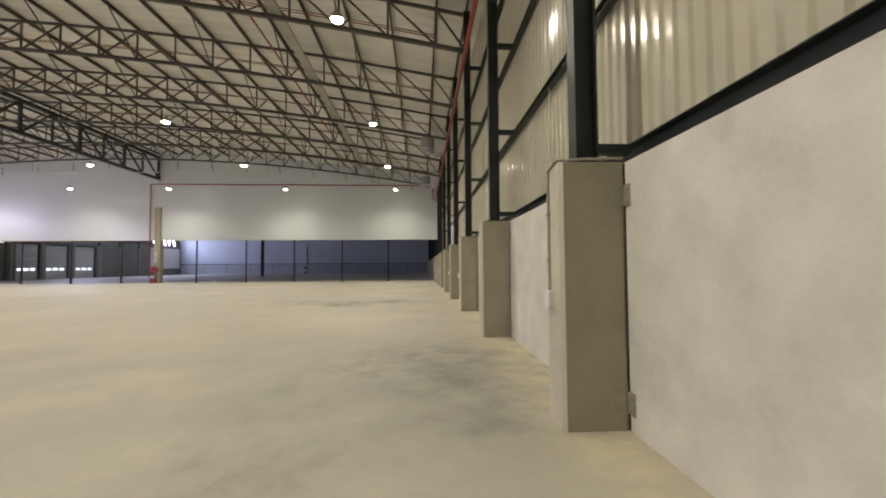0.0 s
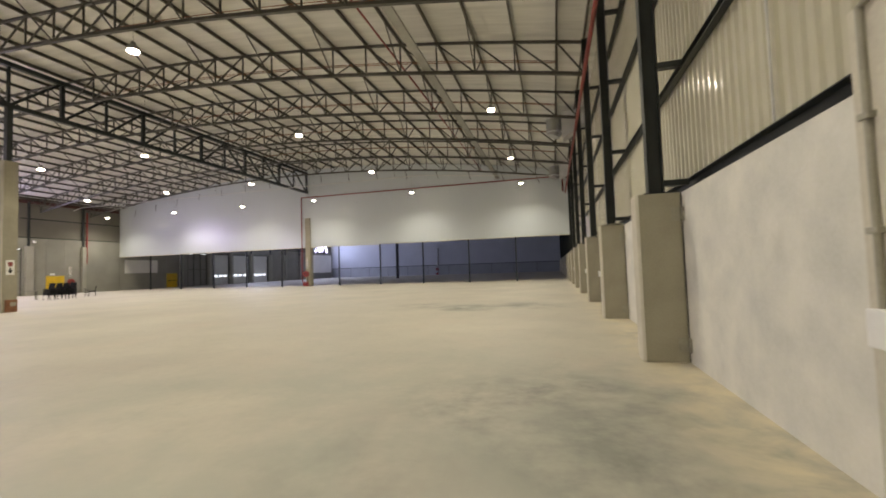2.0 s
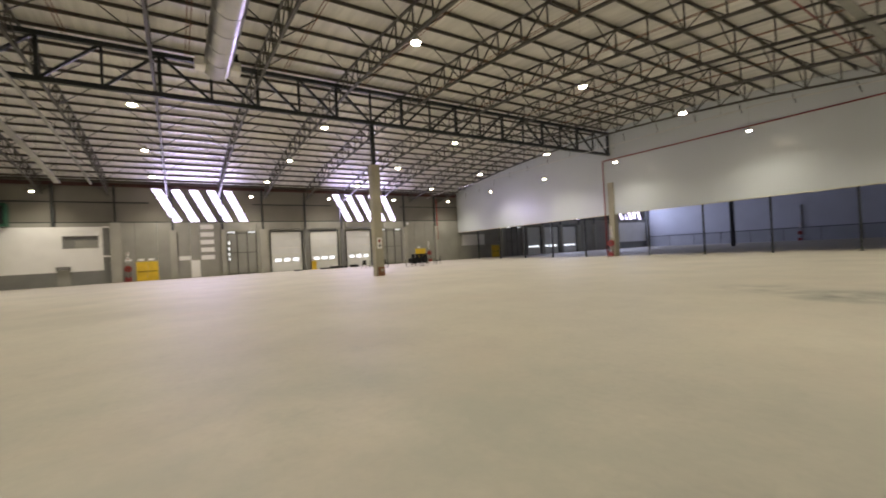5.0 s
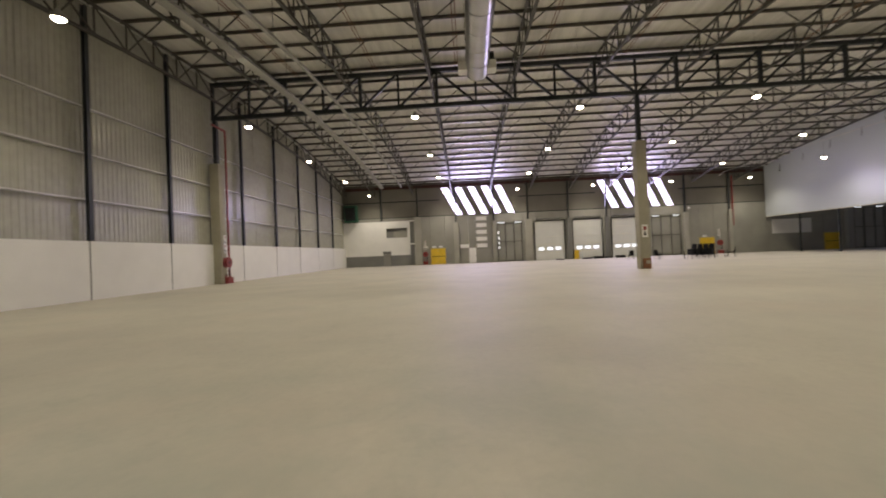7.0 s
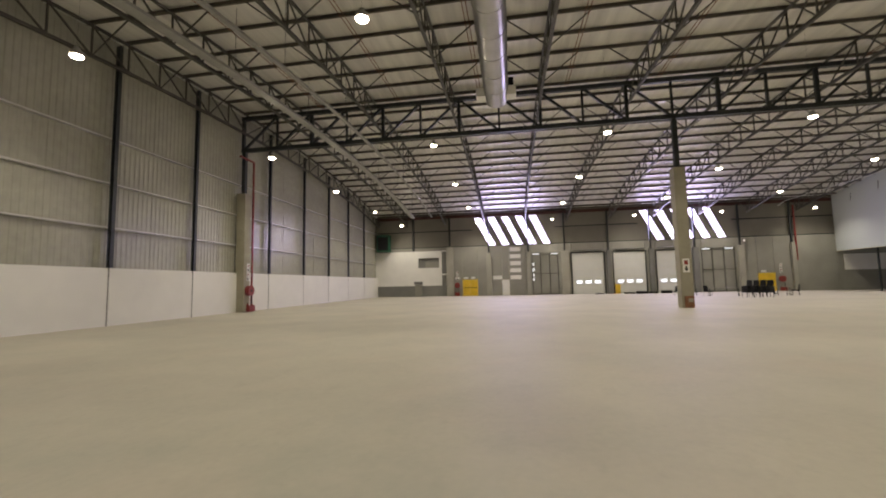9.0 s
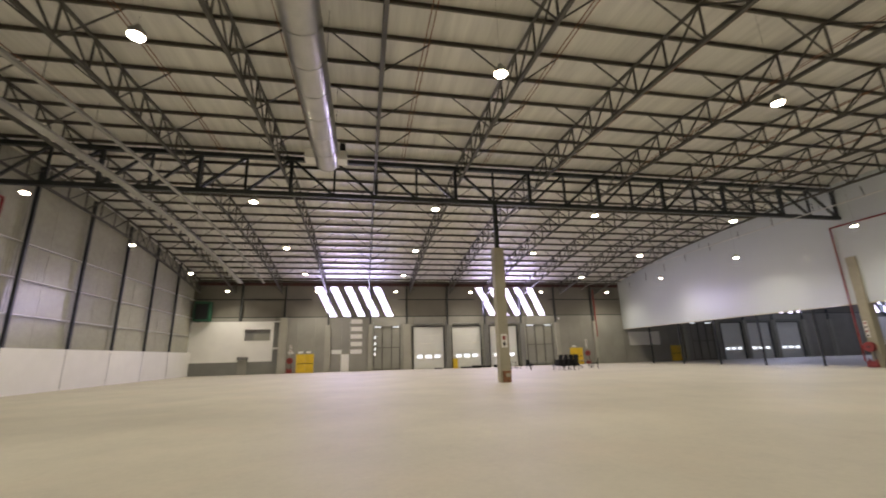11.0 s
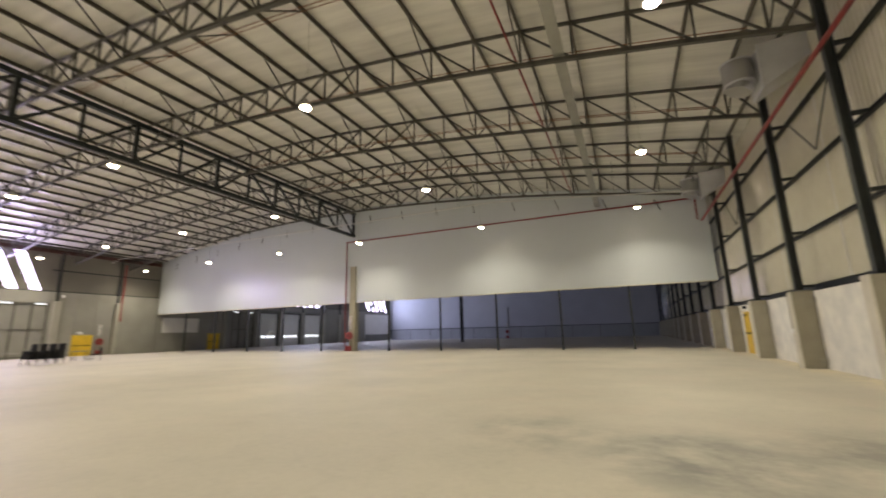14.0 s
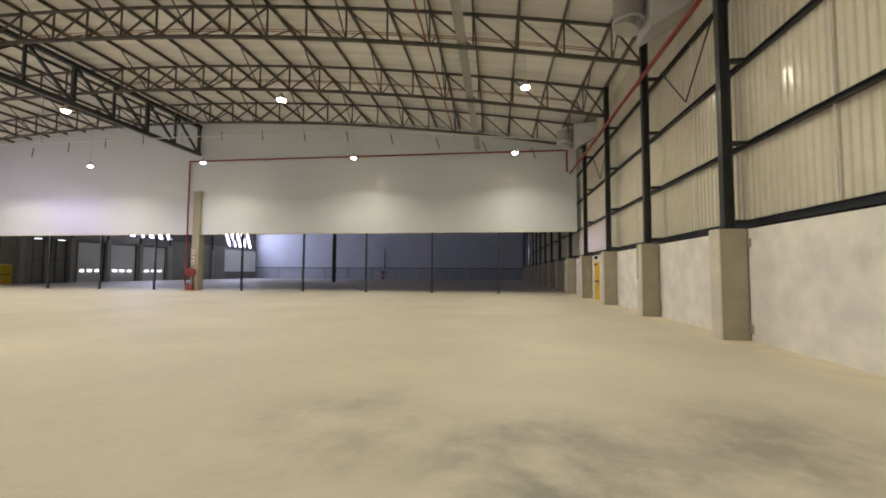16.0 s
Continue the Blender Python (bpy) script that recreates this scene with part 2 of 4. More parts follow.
# ---- mesh helpers ----
class Build:
    """Gathers boxes, beams and tubes into one mesh."""

    def __init__(self):
        self.v, self.f = [], []

    def hexa(self, p):
        k = len(self.v)
        self.v += [tuple(q) for q in p]
        self.f += [tuple(k + i for i in q) for q in ((0, 3, 2, 1), (4, 5, 6, 7), (0, 1, 5, 4), (1, 2, 6, 5), (2, 3, 7, 6), (3, 0, 4, 7))]
        return self

    def box(self, x0, x1, y0, y1, z0, z1):
        return self.hexa([(x0, y0, z0), (x1, y0, z0), (x1, y1, z0), (x0, y1, z0), (x0, y0, z1), (x1, y0, z1), (x1, y1, z1), (x0, y1, z1)])

    def beam(self, a, b, w, h=None):
        a, b = Vector(a), Vector(b)
        d = (b - a).normalized()
        up = Vector((0, 0, 1)) if abs(d.z) < 0.99 else Vector((1, 0, 0))
        s = d.cross(up).normalized()
        u = s.cross(d)
        s, u = s * w / 2, u * (h or w) / 2
        return self.hexa([a - s - u, a + s - u, b + s - u, b - s - u, a - s + u, a + s + u, b + s + u, b - s + u])

    def tube(self, a, b, r, n=10, r2=None):
        a, b = Vector(a), Vector(b)
        d = (b - a).normalized()
        s = d.orthogonal().normalized()
        u = d.cross(s)
        k = len(self.v)
        for c, rr in ((a, r), (b, r if r2 is None else r2)):
            for i in range(n):
                w = 2 * math.pi * i / n
                self.v.append(tuple(c + (s * math.cos(w) + u * math.sin(w)) * rr))
        self.f += [(k + i, k + (i + 1) % n, k + n + (i + 1) % n, k + n + i) for i in range(n)]
        self.f += [tuple(k + i for i in reversed(range(n))), tuple(k + n + i for i in range(n))]
        return self

    def sweep(self, points, w, h):
        """A rectangular bar along points that share one y."""
        k = len(self.v)
        for x, y, z in points:
            self.v += [(x, y - w / 2, z - h / 2), (x, y + w / 2, z - h / 2), (x, y + w / 2, z + h / 2), (x, y - w / 2, z + h / 2)]
        for i in range(len(points) - 1):
            for j in range(4):
                a, b = k + 4 * i + j, k + 4 * i + (j + 1) % 4
                self.f.append((a, b, b + 4, a + 4))
        e = k + 4 * len(points) - 4
        self.f += [(k, k + 3, k + 2, k + 1), (e, e + 1, e + 2, e + 3)]
        return self

    def dome(self, c, r, n=16, rings=5, depth=1.0):
        """The lower half of a ball."""
        k = len(self.v)
        for i in range(rings):
            t = math.pi / 2 * i / rings
            self.v += [(c[0] + r * math.cos(t) * math.cos(2 * math.pi * j / n), c[1] + r * math.cos(t) * math.sin(2 * math.pi * j / n), c[2] - r * depth * math.sin(t)) for j in range(n)]
        self.v.append((c[0], c[1], c[2] - r * depth))
        for i in range(rings - 1):
            self.f += [(k + i * n + j, k + i * n + (j + 1) % n, k + (i + 1) * n + (j + 1) % n, k + (i + 1) * n + j) for j in range(n)]
        self.f += [(k + (rings - 1) * n + j, k + (rings - 1) * n + (j + 1) % n, len(self.v) - 1) for j in range(n)]
        self.f.append(tuple(k + j for j in range(n)))
        return self

    def prism(self, outline, axis, a, b):
        """A polygon of two coordinates drawn out along the axis from a to b."""
        put = {"x": lambda p, c: (c, p[0], p[1]), "y": lambda p, c: (p[0], c, p[1]), "z": lambda p, c: (p[0], p[1], c)}[axis]
        k, n = len(self.v), len(outline)
        self.v += [put(p, a) for p in outline] + [put(p, b) for p in outline]
        self.f += [(k + i, k + (i + 1) % n, k + n + (i + 1) % n, k + n + i) for i in range(n)]
        self.f += [tuple(k + i for i in reversed(range(n))), tuple(k + n + i for i in range(n))]
        return self

    def mesh(self, name, material, smooth=False, bevel=0.0):
        me = bpy.data.meshes.new(name)
        me.from_pydata(self.v, [], self.f)
        bm = bmesh.new()
        bm.from_mesh(me)
        bmesh.ops.recalc_face_normals(bm, faces=bm.faces)
        if bevel:
            bmesh.ops.bevel(bm, geom=bm.edges[:], offset=bevel, segments=2, affect="EDGES", profile=0.6, clamp_overlap=True)
        bm.to_mesh(me)
        bm.free()
        if smooth:
            for p in me.polygons:
                p.use_smooth = True
            me.set_sharp_from_angle(angle=radians(40))
        me.materials.append(material)
        return me


def part(name, b, material, parent, label="", smooth=False, bevel=0.0):
    ob = new(name, b.mesh(name, material, smooth, bevel))
    ob.parent = parent
    return tagged(ob, label)


def thing(name, label, category, group="", at=(0, 0, 0)):
    ob = new(name)
    ob.location = at
    return tagged(ob, label, category, group)


def solid(name, b, material, label, category="", group="", kind="", smooth=False, bevel=0.0):
    return tagged(new(name, b.mesh(name, material, smooth, bevel)), label, category, group, kind)


def structure(name, b, material, label, category, smooth=False):
    return solid(name, b, material, label, category, "", "structure", smooth)


def low(x):
    """Height of the arched trusses' bottom chord."""
    s = (x - XC) / -XC
    return 11.6 - 2.55 * s * s


def high(x):
    return low(x) + 1.3


ROOF_UP = 1.52     # roof sheet above the bottom chord


# ---- floor, roof, walls ----
structure("floor", Build().box(XL - 0.4, 1.2, YB - 0.4, YE + 0.4, -0.3, 0), M_FLOOR, "worn pale concrete warehouse floor with grey scuffs", "floor")
xs = [1.2 - i * (1.2 - XL + 0.4) / 40 for i in range(41)]
roof = Build()
for a, b in zip(xs, xs[1:]):
    roof.hexa([(b, YB - 0.4, low(b) + ROOF_UP), (a, YB - 0.4, low(a) + ROOF_UP), (a, YE + 0.4, low(a) + ROOF_UP), (b, YE + 0.4, low(b) + ROOF_UP),
               (b, YB - 0.4, low(b) + ROOF_UP + 0.2), (a, YB - 0.4, low(a) + ROOF_UP + 0.2), (a, YE + 0.4, low(a) + ROOF_UP + 0.2), (b, YE + 0.4, low(b) + ROOF_UP + 0.2)])
structure("ceiling", roof, M_ROOF, "arched roof lined with white foil insulation sheets", "ceiling")


def corrugated(along, x, y0, y1, z0, z1, face, pitch=0.2, depth=0.035):
    """Trapezoid wall sheeting; along 'y' at plane x, or along 'x' at plane y; face is the side it bulges to."""
    line, c = [], y0
    while c < y1 - 1e-6:
        e = min(c + pitch, y1)
        w = e - c
        line += [(c, 0), (c + w * 0.45, 0), (c + w * 0.58, depth), (c + w * 0.87, depth)]
        c = e
    line.append((y1, 0))
    b = Build()
    for (p, q), (r, s) in zip(line, line[1:]):
        k = len(b.v)
        for u, d in ((p, q), (r, s)):
            for z in (z0, z1):
                b.v.append((x + face * d, u, z) if along == "y" else (u, x + face * d, z))
        b.f.append((k, k + 2, k + 3, k + 1))
    return b


# right-hand wall: precast panels below, sheeting above
BAY, N_BAY = 5.0, 23
RIGHT_H = 2.46
wall_r = structure("wall_east", Build().box(0.98, 1.2, YB - 0.4, YE + 0.4, 0, 12), M_SHEET, "outer shell of the pale long warehouse wall", "wall")
for i in range(-3, 19):
    y = 5 * i
    b = Build()
    if i == 7:
        b.box(0.6, 0.8, y - 4.47, 33.25, 0, RIGHT_H).box(0.6, 0.8, 34.25, y + 0.47, 0, RIGHT_H).box(0.6, 0.8, 33.25, 34.25, 2.1, RIGHT_H)
    else:
        b.box(0.6, 0.8, max(y - 4.47, YB), min(y + 0.47, YE), 0, RIGHT_H)
    part("concrete_panel", b, M_WALL, wall_r, "patchy white precast concrete panel")
    part("wall_sheet", corrugated("y", 0.9, max(y - 4.5, YB), min(y + 0.5, YE), RIGHT_H - 0.05, 10.9, -1), M_SHEET, wall_r, "cream corrugated sheeting")


def girt(x0, x1, y0, y1, z, material=None, h=None):
    b = Build()
    h = h or (0.095 if x1 - x0 < y1 - y0 else 0.04)
    b.box(x0, x1, y0, y1, z - 0.01, z).box(x0, x1, y0, y1, z + h, z + h + 0.01)
    if x1 - x0 < y1 - y0:
        b.box(x1 - 0.012, x1 - 0.002, y0, y1, z, z + h)
    else:
        b.box(x0, x1, y1 - 0.012, y1 - 0.002, z, z + h)
    return solid("wall_girt", b, material or M_STEEL, "dark steel girt rail carrying the wall sheeting", "girt", "wall girts")


girt(0.76, 0.86, YB + 0.1, YE - 0.1, 2.55, None, 0.14)
for z in (4.4, 6.35, 8.3):
    girt(0.76, 0.86, YB + 0.1, YE - 0.1, z)
# added black strip paints the shadow between panel tops and lowest girt
structure("trim_gap_shadow", Build().box(0.8, 0.86, YB + 0.1, YE - 0.1, RIGHT_H + 0.003, 2.538), M_BLACK, "black strip painting the shadow gap over the concrete panels", "trim")


def pilaster(y, box):
    t = thing("pilaster_column", "dark steel column on a khaki concrete pilaster plinth", "column", "columns along the east wall", (0, y, 0))
    c = 0.035
    part("plinth", Build().prism([(0.025, 0), (0.59, 0), (0.59, 0.42), (0.025, 0.42), (-0.01, 0.42 - c), (-0.01, c)], "z", 0, 2.47), M_CONC, t, "khaki painted concrete plinth with chamfered corners", bevel=0.008)
    k = 0.002
    # thin lighter skin paints lamp light onto the hall side and its chamfers
    part("lit_face_skin", Build().prism([(0.025, k), (0.022, -0.005), (-0.015, 0.033), (-0.015, 0.387), (0.022, 0.425), (0.025, 0.42 - k), (-0.01 + k, 0.384), (-0.01 + k, 0.036)], "z", 0, 2.468), M_LIT_FACE, t, "paler skin with lamp light painted in on the hall side")
    part("base_plate", Build().box(0.12, 0.53, 0.06, 0.4, 2.471, 2.495), M_STEEL, t)
    c = Build()
    c.box(0.2, 0.214, 0.12, 0.32, 2.495, 10.4).box(0.406, 0.42, 0.12, 0.32, 2.495, 10.4).box(0.214, 0.406, 0.214, 0.226, 2.495, 10.4)
    part("steel_column", c, M_STEEL, t, "dark green-grey steel column")
    for z in (0.16, 2.05):
        br = part("bracket", Build().box(0.455, 0.588, -0.012, -0.002, z, z + 0.2).box(0.584, 0.598, -0.115, -0.012, z, z + 0.2), M_BRACKET, t, "zinc plated angle bracket")
        for q in (z + 0.05, z + 0.15):
            part("bolt", Build().tube((0.5, -0.03, q), (0.5, -0.011, q), 0.014, 6), M_BRACKET, br)
            part("bolt", Build().tube((0.567, -0.075, q), (0.585, -0.075, q), 0.014, 6), M_BRACKET, br)
    part("joint_strip", Build().box(0.592, 0.6, -0.02, 0.0, 0.01, 2.45), M_BLACK, t, "dark open joint beside the panel")
    for z in (2.58, 4.4, 6.35, 8.3):
        part("cleat", Build().box(0.42, 0.76, 0.16, 0.28, z + 0.02, z + 0.032).box(0.42, 0.76, 0.16, 0.172, z + 0.032, z + 0.11), M_STEEL, t)
    if box:
        part("conduit", Build().tube((-0.026, 0.3, 1.25), (-0.026, 0.3, 2.45), 0.014).tube((-0.026, 0.3, 2.45), (-0.015, 0.05, 2.49), 0.012).tube((-0.015, 0.05, 2.49), (0.2, -0.02, 2.49), 0.012).tube((0.2, -0.02, 2.49), (0.58, -0.02, 2.5), 0.012), M_BRACKET, t, "surface conduit")
        for z in (1.55, 2.0):
            part("saddle", Build().box(-0.045, -0.011, 0.27, 0.33, z, z + 0.025), M_BRACKET, t)
        part("switch_box", Build().box(-0.068, -0.012, 0.19, 0.33, 1.11, 1.26), M_SWITCH, t, "white plastic isolator box", bevel=0.008)
    return t


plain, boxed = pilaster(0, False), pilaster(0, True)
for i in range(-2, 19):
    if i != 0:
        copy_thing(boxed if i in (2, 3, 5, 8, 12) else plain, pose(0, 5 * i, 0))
plain.location = (0, -15 + 1.6, 0)

# back wall with white panels, behind the path
wall_s = structure("wall_south", Build().box(XL - 0.4, 1.2, YB - 0.55, YB - 0.4, 0, 13.2), M_SHEET, "outer shell of the south wall", "wall")
BX = [0.8, -4.7, -9.45, -14.25, -19.03, -23.8, -30.95, -36.0, -40.8, -45.6, -50.4, XL]
for a, b in zip(BX, BX[1:]):
    b = max(b, XL)
    part("wall_panel", Build().box(b + 0.04, a - 0.04, YB - 0.2, YB, 0, 2.5), M_PANEL, wall_s, "smooth white wall panel")
    part("panel_joint", Build().box(a - 0.04, a + 0.04, YB - 0.2, YB - 0.02, 0, 2.5), M_BAND, wall_s, "grey joint cover")
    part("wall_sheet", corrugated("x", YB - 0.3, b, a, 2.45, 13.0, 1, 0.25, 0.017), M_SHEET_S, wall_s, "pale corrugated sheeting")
for z in (4.25, 6.2, 8.2):
    girt(XL + 0.1, 0.6, YB - 0.25, YB - 0.08, z, M_GIRT)
for a in BX[1:-1]:
    t = thing("wall_column", "dark steel wall column standing behind white panels", "column", "columns along the south wall", (a, YB, 0))
    zt = low(a) + 1.2
    part("steel_column", Build().box(-0.09, 0.09, -0.06, -0.047, 2.5, zt).box(-0.09, 0.09, 0.1, 0.113, 2.5, zt).box(-0.006, 0.006, -0.047, 0.1, 2.5, zt), M_STEEL, t)
    m = a - 2.4
    if m > XL + 1:
        solid("sheet_lap", Build().box(m - 0.09, m + 0.09, YB - 0.282, YB - 0.272, 2.5, low(m) + 1.2), M_SHEET_S, "dull vertical lap flashing between wall sheets", "flashing", "sheet laps")

# west wall: concrete below, dull sheeting above, openings for doors and daylight strips
DOCKS = [(10.7, 14.46), (15.5, 19.13), (20.3, 23.9), (54.1, 57.5), (58.4, 62.3), (63.5, 67.5)]
GATES = [(5.95, 9.15), (25.2, 28.8), (49.2, 52.9)]
EXITS = [(-2.68, -0.75), (30.95, 32.7), (45.65, 47.35)]
SERVICE = (2.27, 3.17)
OFFICE_W = (-8.45, -5.6)
wall_w = structure("wall_west", Build().box(XL - 0.4, XL, YB - 0.4, -4.7, 0, 1.36), M_BAND, "west wall of grey concrete panels with dock doors", "wall")
holes = sorted([(a, b, 4.95) for a, b in DOCKS] + [(a, b, 5.1) for a, b in GATES] + [(a, b, 2.06) for a, b in EXITS] + [(*SERVICE, 1.95)])
cuts = sorted([-4.7, YP, 80.5, YE + 0.4] + [v for h in holes for v in h[:2]])
for a, b in zip(cuts, cuts[1:]):
    top = next((h[2] for h in holes if h[0] == a and h[1] == b), 0)
    k = max(1, round((b - a) / 4.9))
    for i in range(k):
        part("concrete_panel", Build().box(XL - 0.4, XL, a + (b - a) * i / k + 0.012, a + (b - a) * (i + 1) / k - 0.012, top, 6.2), M_GREYW, wall_w, "grey precast concrete panel")
# white office front in the corner, with a window
for y0, y1, z0, z1 in ((YB - 0.4, -8.45, 1.36, 5.8), (-5.6, -4.7, 1.36, 5.8), (-8.45, -5.6, 1.36, 3.6), (-8.45, -5.6, 5.35, 5.8)):
    part("office_panel", Build().box(XL - 0.4, XL + 0.006, y0, y1, z0, z1), M_PANEL, wall_w, "white office front panel")
part("office_head", Build().box(XL - 0.4, XL, YB - 0.4, -4.7, 5.8, 6.2), M_GREYW, wall_w)
STRIPS = [(-1.05, 0.79), (18.78, 20.6), (59.6, 61.5), (81.0, 82.9)]
ZS0, ZS1 = 6.3, 9.86
upper = [(YB - 0.4, YB - 0.4)]
panes = []
for t0, b0 in STRIPS:
    for k in range(5):
        panes.append((t0 + 1.72 * k, t0 + 1.72 * k + 0.84, b0 + 1.67 * k, b0 + 1.67 * k + 0.82))
for q in panes:
    lt, lb = upper[-1]
    part("upper_sheet", Build().prism([(lb, 6.2), (q[2], 6.2), (q[2], ZS0), (q[0], ZS1), (q[0], 10.2), (lt, 10.2), (lt, ZS1), (lb, ZS0)], "x", XL - 0.4, XL - 0.2), M_UPPER, wall_w, "dull upper wall sheeting")
    part("sill_strip", Build().box(XL - 0.4, XL - 0.2, q[2], q[3], 6.2, ZS0).box(XL - 0.4, XL - 0.2, q[0], q[1], ZS1, 10.2), M_UPPER, wall_w)
    part("daylight_strip", Build().prism([(q[2], ZS0), (q[3], ZS0), (q[1], ZS1), (q[0], ZS1)], "x", XL - 0.34, XL - 0.3), M_DAY, wall_w, "slanted translucent daylight strip")
    upper.append((q[1], q[3]))
lt, lb = upper[-1]
part("upper_sheet", Build().prism([(lb, 6.2), (YE + 0.4, 6.2), (YE + 0.4, 10.2), (lt, 10.2), (lt, ZS1), (lb, ZS0)], "x", XL - 0.4, XL - 0.2), M_UPPER, wall_w)
part("eaves_beam", Build().box(XL - 0.2, XL - 0.02, YB, YE, 9.95, 10.3), M_EAVES, wall_w, "dark red-brown eaves beam")
part("upper_shell", Build().box(XL - 0.5, XL - 0.4, YB - 0.4, YE + 0.4, 10.2, 11.5), M_UPPER, wall_w)
stops = [YB] + [v for t0, b0 in STRIPS for v in (t0 - 0.3, b0 + 8.1)] + [YE]
for y0, y1, z in [(YB, YE, 6.18)] + [(p, q, 8.25) for p, q in zip(stops[::2], stops[1::2]) if q - p > 0.5]:
    solid("wall_girt", Build().box(XL - 0.2, XL - 0.08, y0, y1, z, z + 0.12), M_STEEL, "dark steel girt rail carrying the wall sheeting", "girt", "wall girts")

WEST_P = [(-4.24, 0.9, 6.2), (0.7, 0.62, 5.3), (5.55, 0.4, 5.3), (9.9, 0.9, 5.3), (14.98, 0.5, 5.2), (19.72, 0.5, 5.2), (24.55, 0.62, 5.2), (29.3, 0.62, 5.3), (34.6, 0.4, 5.4), (48.0, 0.5, 5.3), (53.25, 0.4, 5.3), (57.95, 0.5, 5.3), (62.95, 0.5, 5.3), (68.3, 0.6, 5.3), (73, 0.5, 5.3), (78, 0.5, 5.3)]
for y, w, z in WEST_P:
    t = thing("wall_pier", "concrete wall pier carrying a dark steel post", "column", "piers along the west wall", (XL, y, 0))
    part("pier", Build().box(0, 0.35, -w / 2, w / 2, 0, z), M_PIER if z != 5.2 else M_BAND, t, bevel=0.015)
    part("steel_post", Build().box(-0.06, 0.14, -0.085, 0.085, z, 10.1), M_STEEL, t, "dark steel post")
for y in (-9.0, 44.0, 84.0, 88.0):
    t = thing("wall_post", "dark steel post on the upper west wall", "column", "", (XL, y, 0))
    part("steel_post", Build().box(-0.1, 0.15, -0.12, 0.12, 5.8, 10.1), M_STEEL, t)


def dock_door(y0, y1, z1):
    w = y1 - y0
    t = thing("dock_door", "closed white sectional dock door with three small windows", "door", "dock doors", (XL - 0.12, y0, 0))
    n = 5
    for i in range(n):
        za, zb = z1 * i / n + 0.006, z1 * (i + 1) / n - 0.006
        if i != 1:
            part("door_section", Build().box(-0.05, 0, 0.03, w - 0.03, za, zb), M_DOOR, t, bevel=0.006)
            continue
        b = Build().box(-0.05, 0, 0.03, w - 0.03, za, 1.28).box(-0.05, 0, 0.03, w - 0.03, 1.6, zb)
        edge = [0.03] + [w * f for f in (0.13, 0.30, 0.41, 0.59, 0.70, 0.87)] + [w - 0.03]
        for k in (0, 2, 4, 6):
            b.box(-0.05, 0, edge[k], edge[k + 1], 1.28, 1.6)
        part("door_section", b, M_DOOR, t)
        for k in (1, 3, 5):
            part("window_pane", Build().box(-0.035, -0.025, edge[k], edge[k + 1], 1.28, 1.6), M_PANE, t, "bright acrylic window pane")
    part("frame", Build().box(-0.06, 0.14, -0.1, 0.028, 0, z1 + 0.12).box(-0.06, 0.14, w - 0.028, w + 0.1, 0, z1 + 0.12).box(-0.06, 0.14, 0.028, w - 0.028, z1 + 0.002, z1 + 0.12), M_STEEL, t, "dark door track frame")
    part("spring_drum", Build().tube((0.25, 0.2, z1 + 0.35), (0.25, w - 0.2, z1 + 0.35), 0.09, 12), M_BAND, t)
    for y in (0.3, w - 0.3):
        part("drum_bracket", Build().box(0.12, 0.3, y - 0.03, y + 0.03, z1 + 0.25, z1 + 0.45), M_BAND, t)
    return t


for a, b in DOCKS:
    dock_door(a, b, 4.95)


def gate(y0, y1):
    w = y1 - y0
    t = thing("infill_gate", "tall grey infill gate with dark square frame bars", "gate", "", (XL - 0.15, y0, 0))
    part("leaf", Build().box(-0.06, 0, 0, w, 0, 5.1), M_GREYW, t)
    for f in (0.02, 0.33, 0.67, 0.98):
        part("upright", Build().box(0.002, 0.1, w * f - 0.05, w * f + 0.05, 0, 5.25), M_GATE, t)
    for z in (0.1, 2.55, 4.85):
        part("rail", Build().box(0.01, 0.08, 0, w, z, z + 0.07), M_GATE, t)
    for f in (0.16, 0.84):
        part("vent_glazing", Build().box(0.002, 0.02, w * f - 0.4, w * f + 0.4, 4.96, 5.04), M_PANE, t, "bright gap of daylight over the gate")
    return t


gates = [gate(*g) for g in GATES]
for z in (1.7, 2.3, 2.9, 3.6):
    part("gap_glazing", Build().box(0.002, 0.02, 0.13, 0.25, z, z + 0.32), M_PANE, gates[0], "bright daylight gap at the edge")


def exit_door(y0, y1, m, name="exit_door"):
    w = y1 - y0
    t = new(name)
    t.matrix_world = m
    tagged(t, "closed yellow steel double exit door with push bars", "door")
    part("frame", Build().box(-0.1, 0.04, 0, 0.06, 0, 2.06).box(-0.1, 0.04, w - 0.06, w, 0, 2.06).box(-0.1, 0.04, 0.06, w - 0.06, 2.0, 2.06), M_YELLOW, t)
    for a, b in ((0.07, w / 2 - 0.008), (w / 2 + 0.008, w - 0.07)):
        leaf = part("door_leaf", Build().box(-0.05, 0.0, a, b, 0.01, 1.99), M_YELLOW, t, bevel=0.004)
        part("push_bar", Build().box(0.004, 0.05, a + 0.04, b - 0.04, 0.98, 1.04), M_BLACK, leaf, "black push bar")
    return t


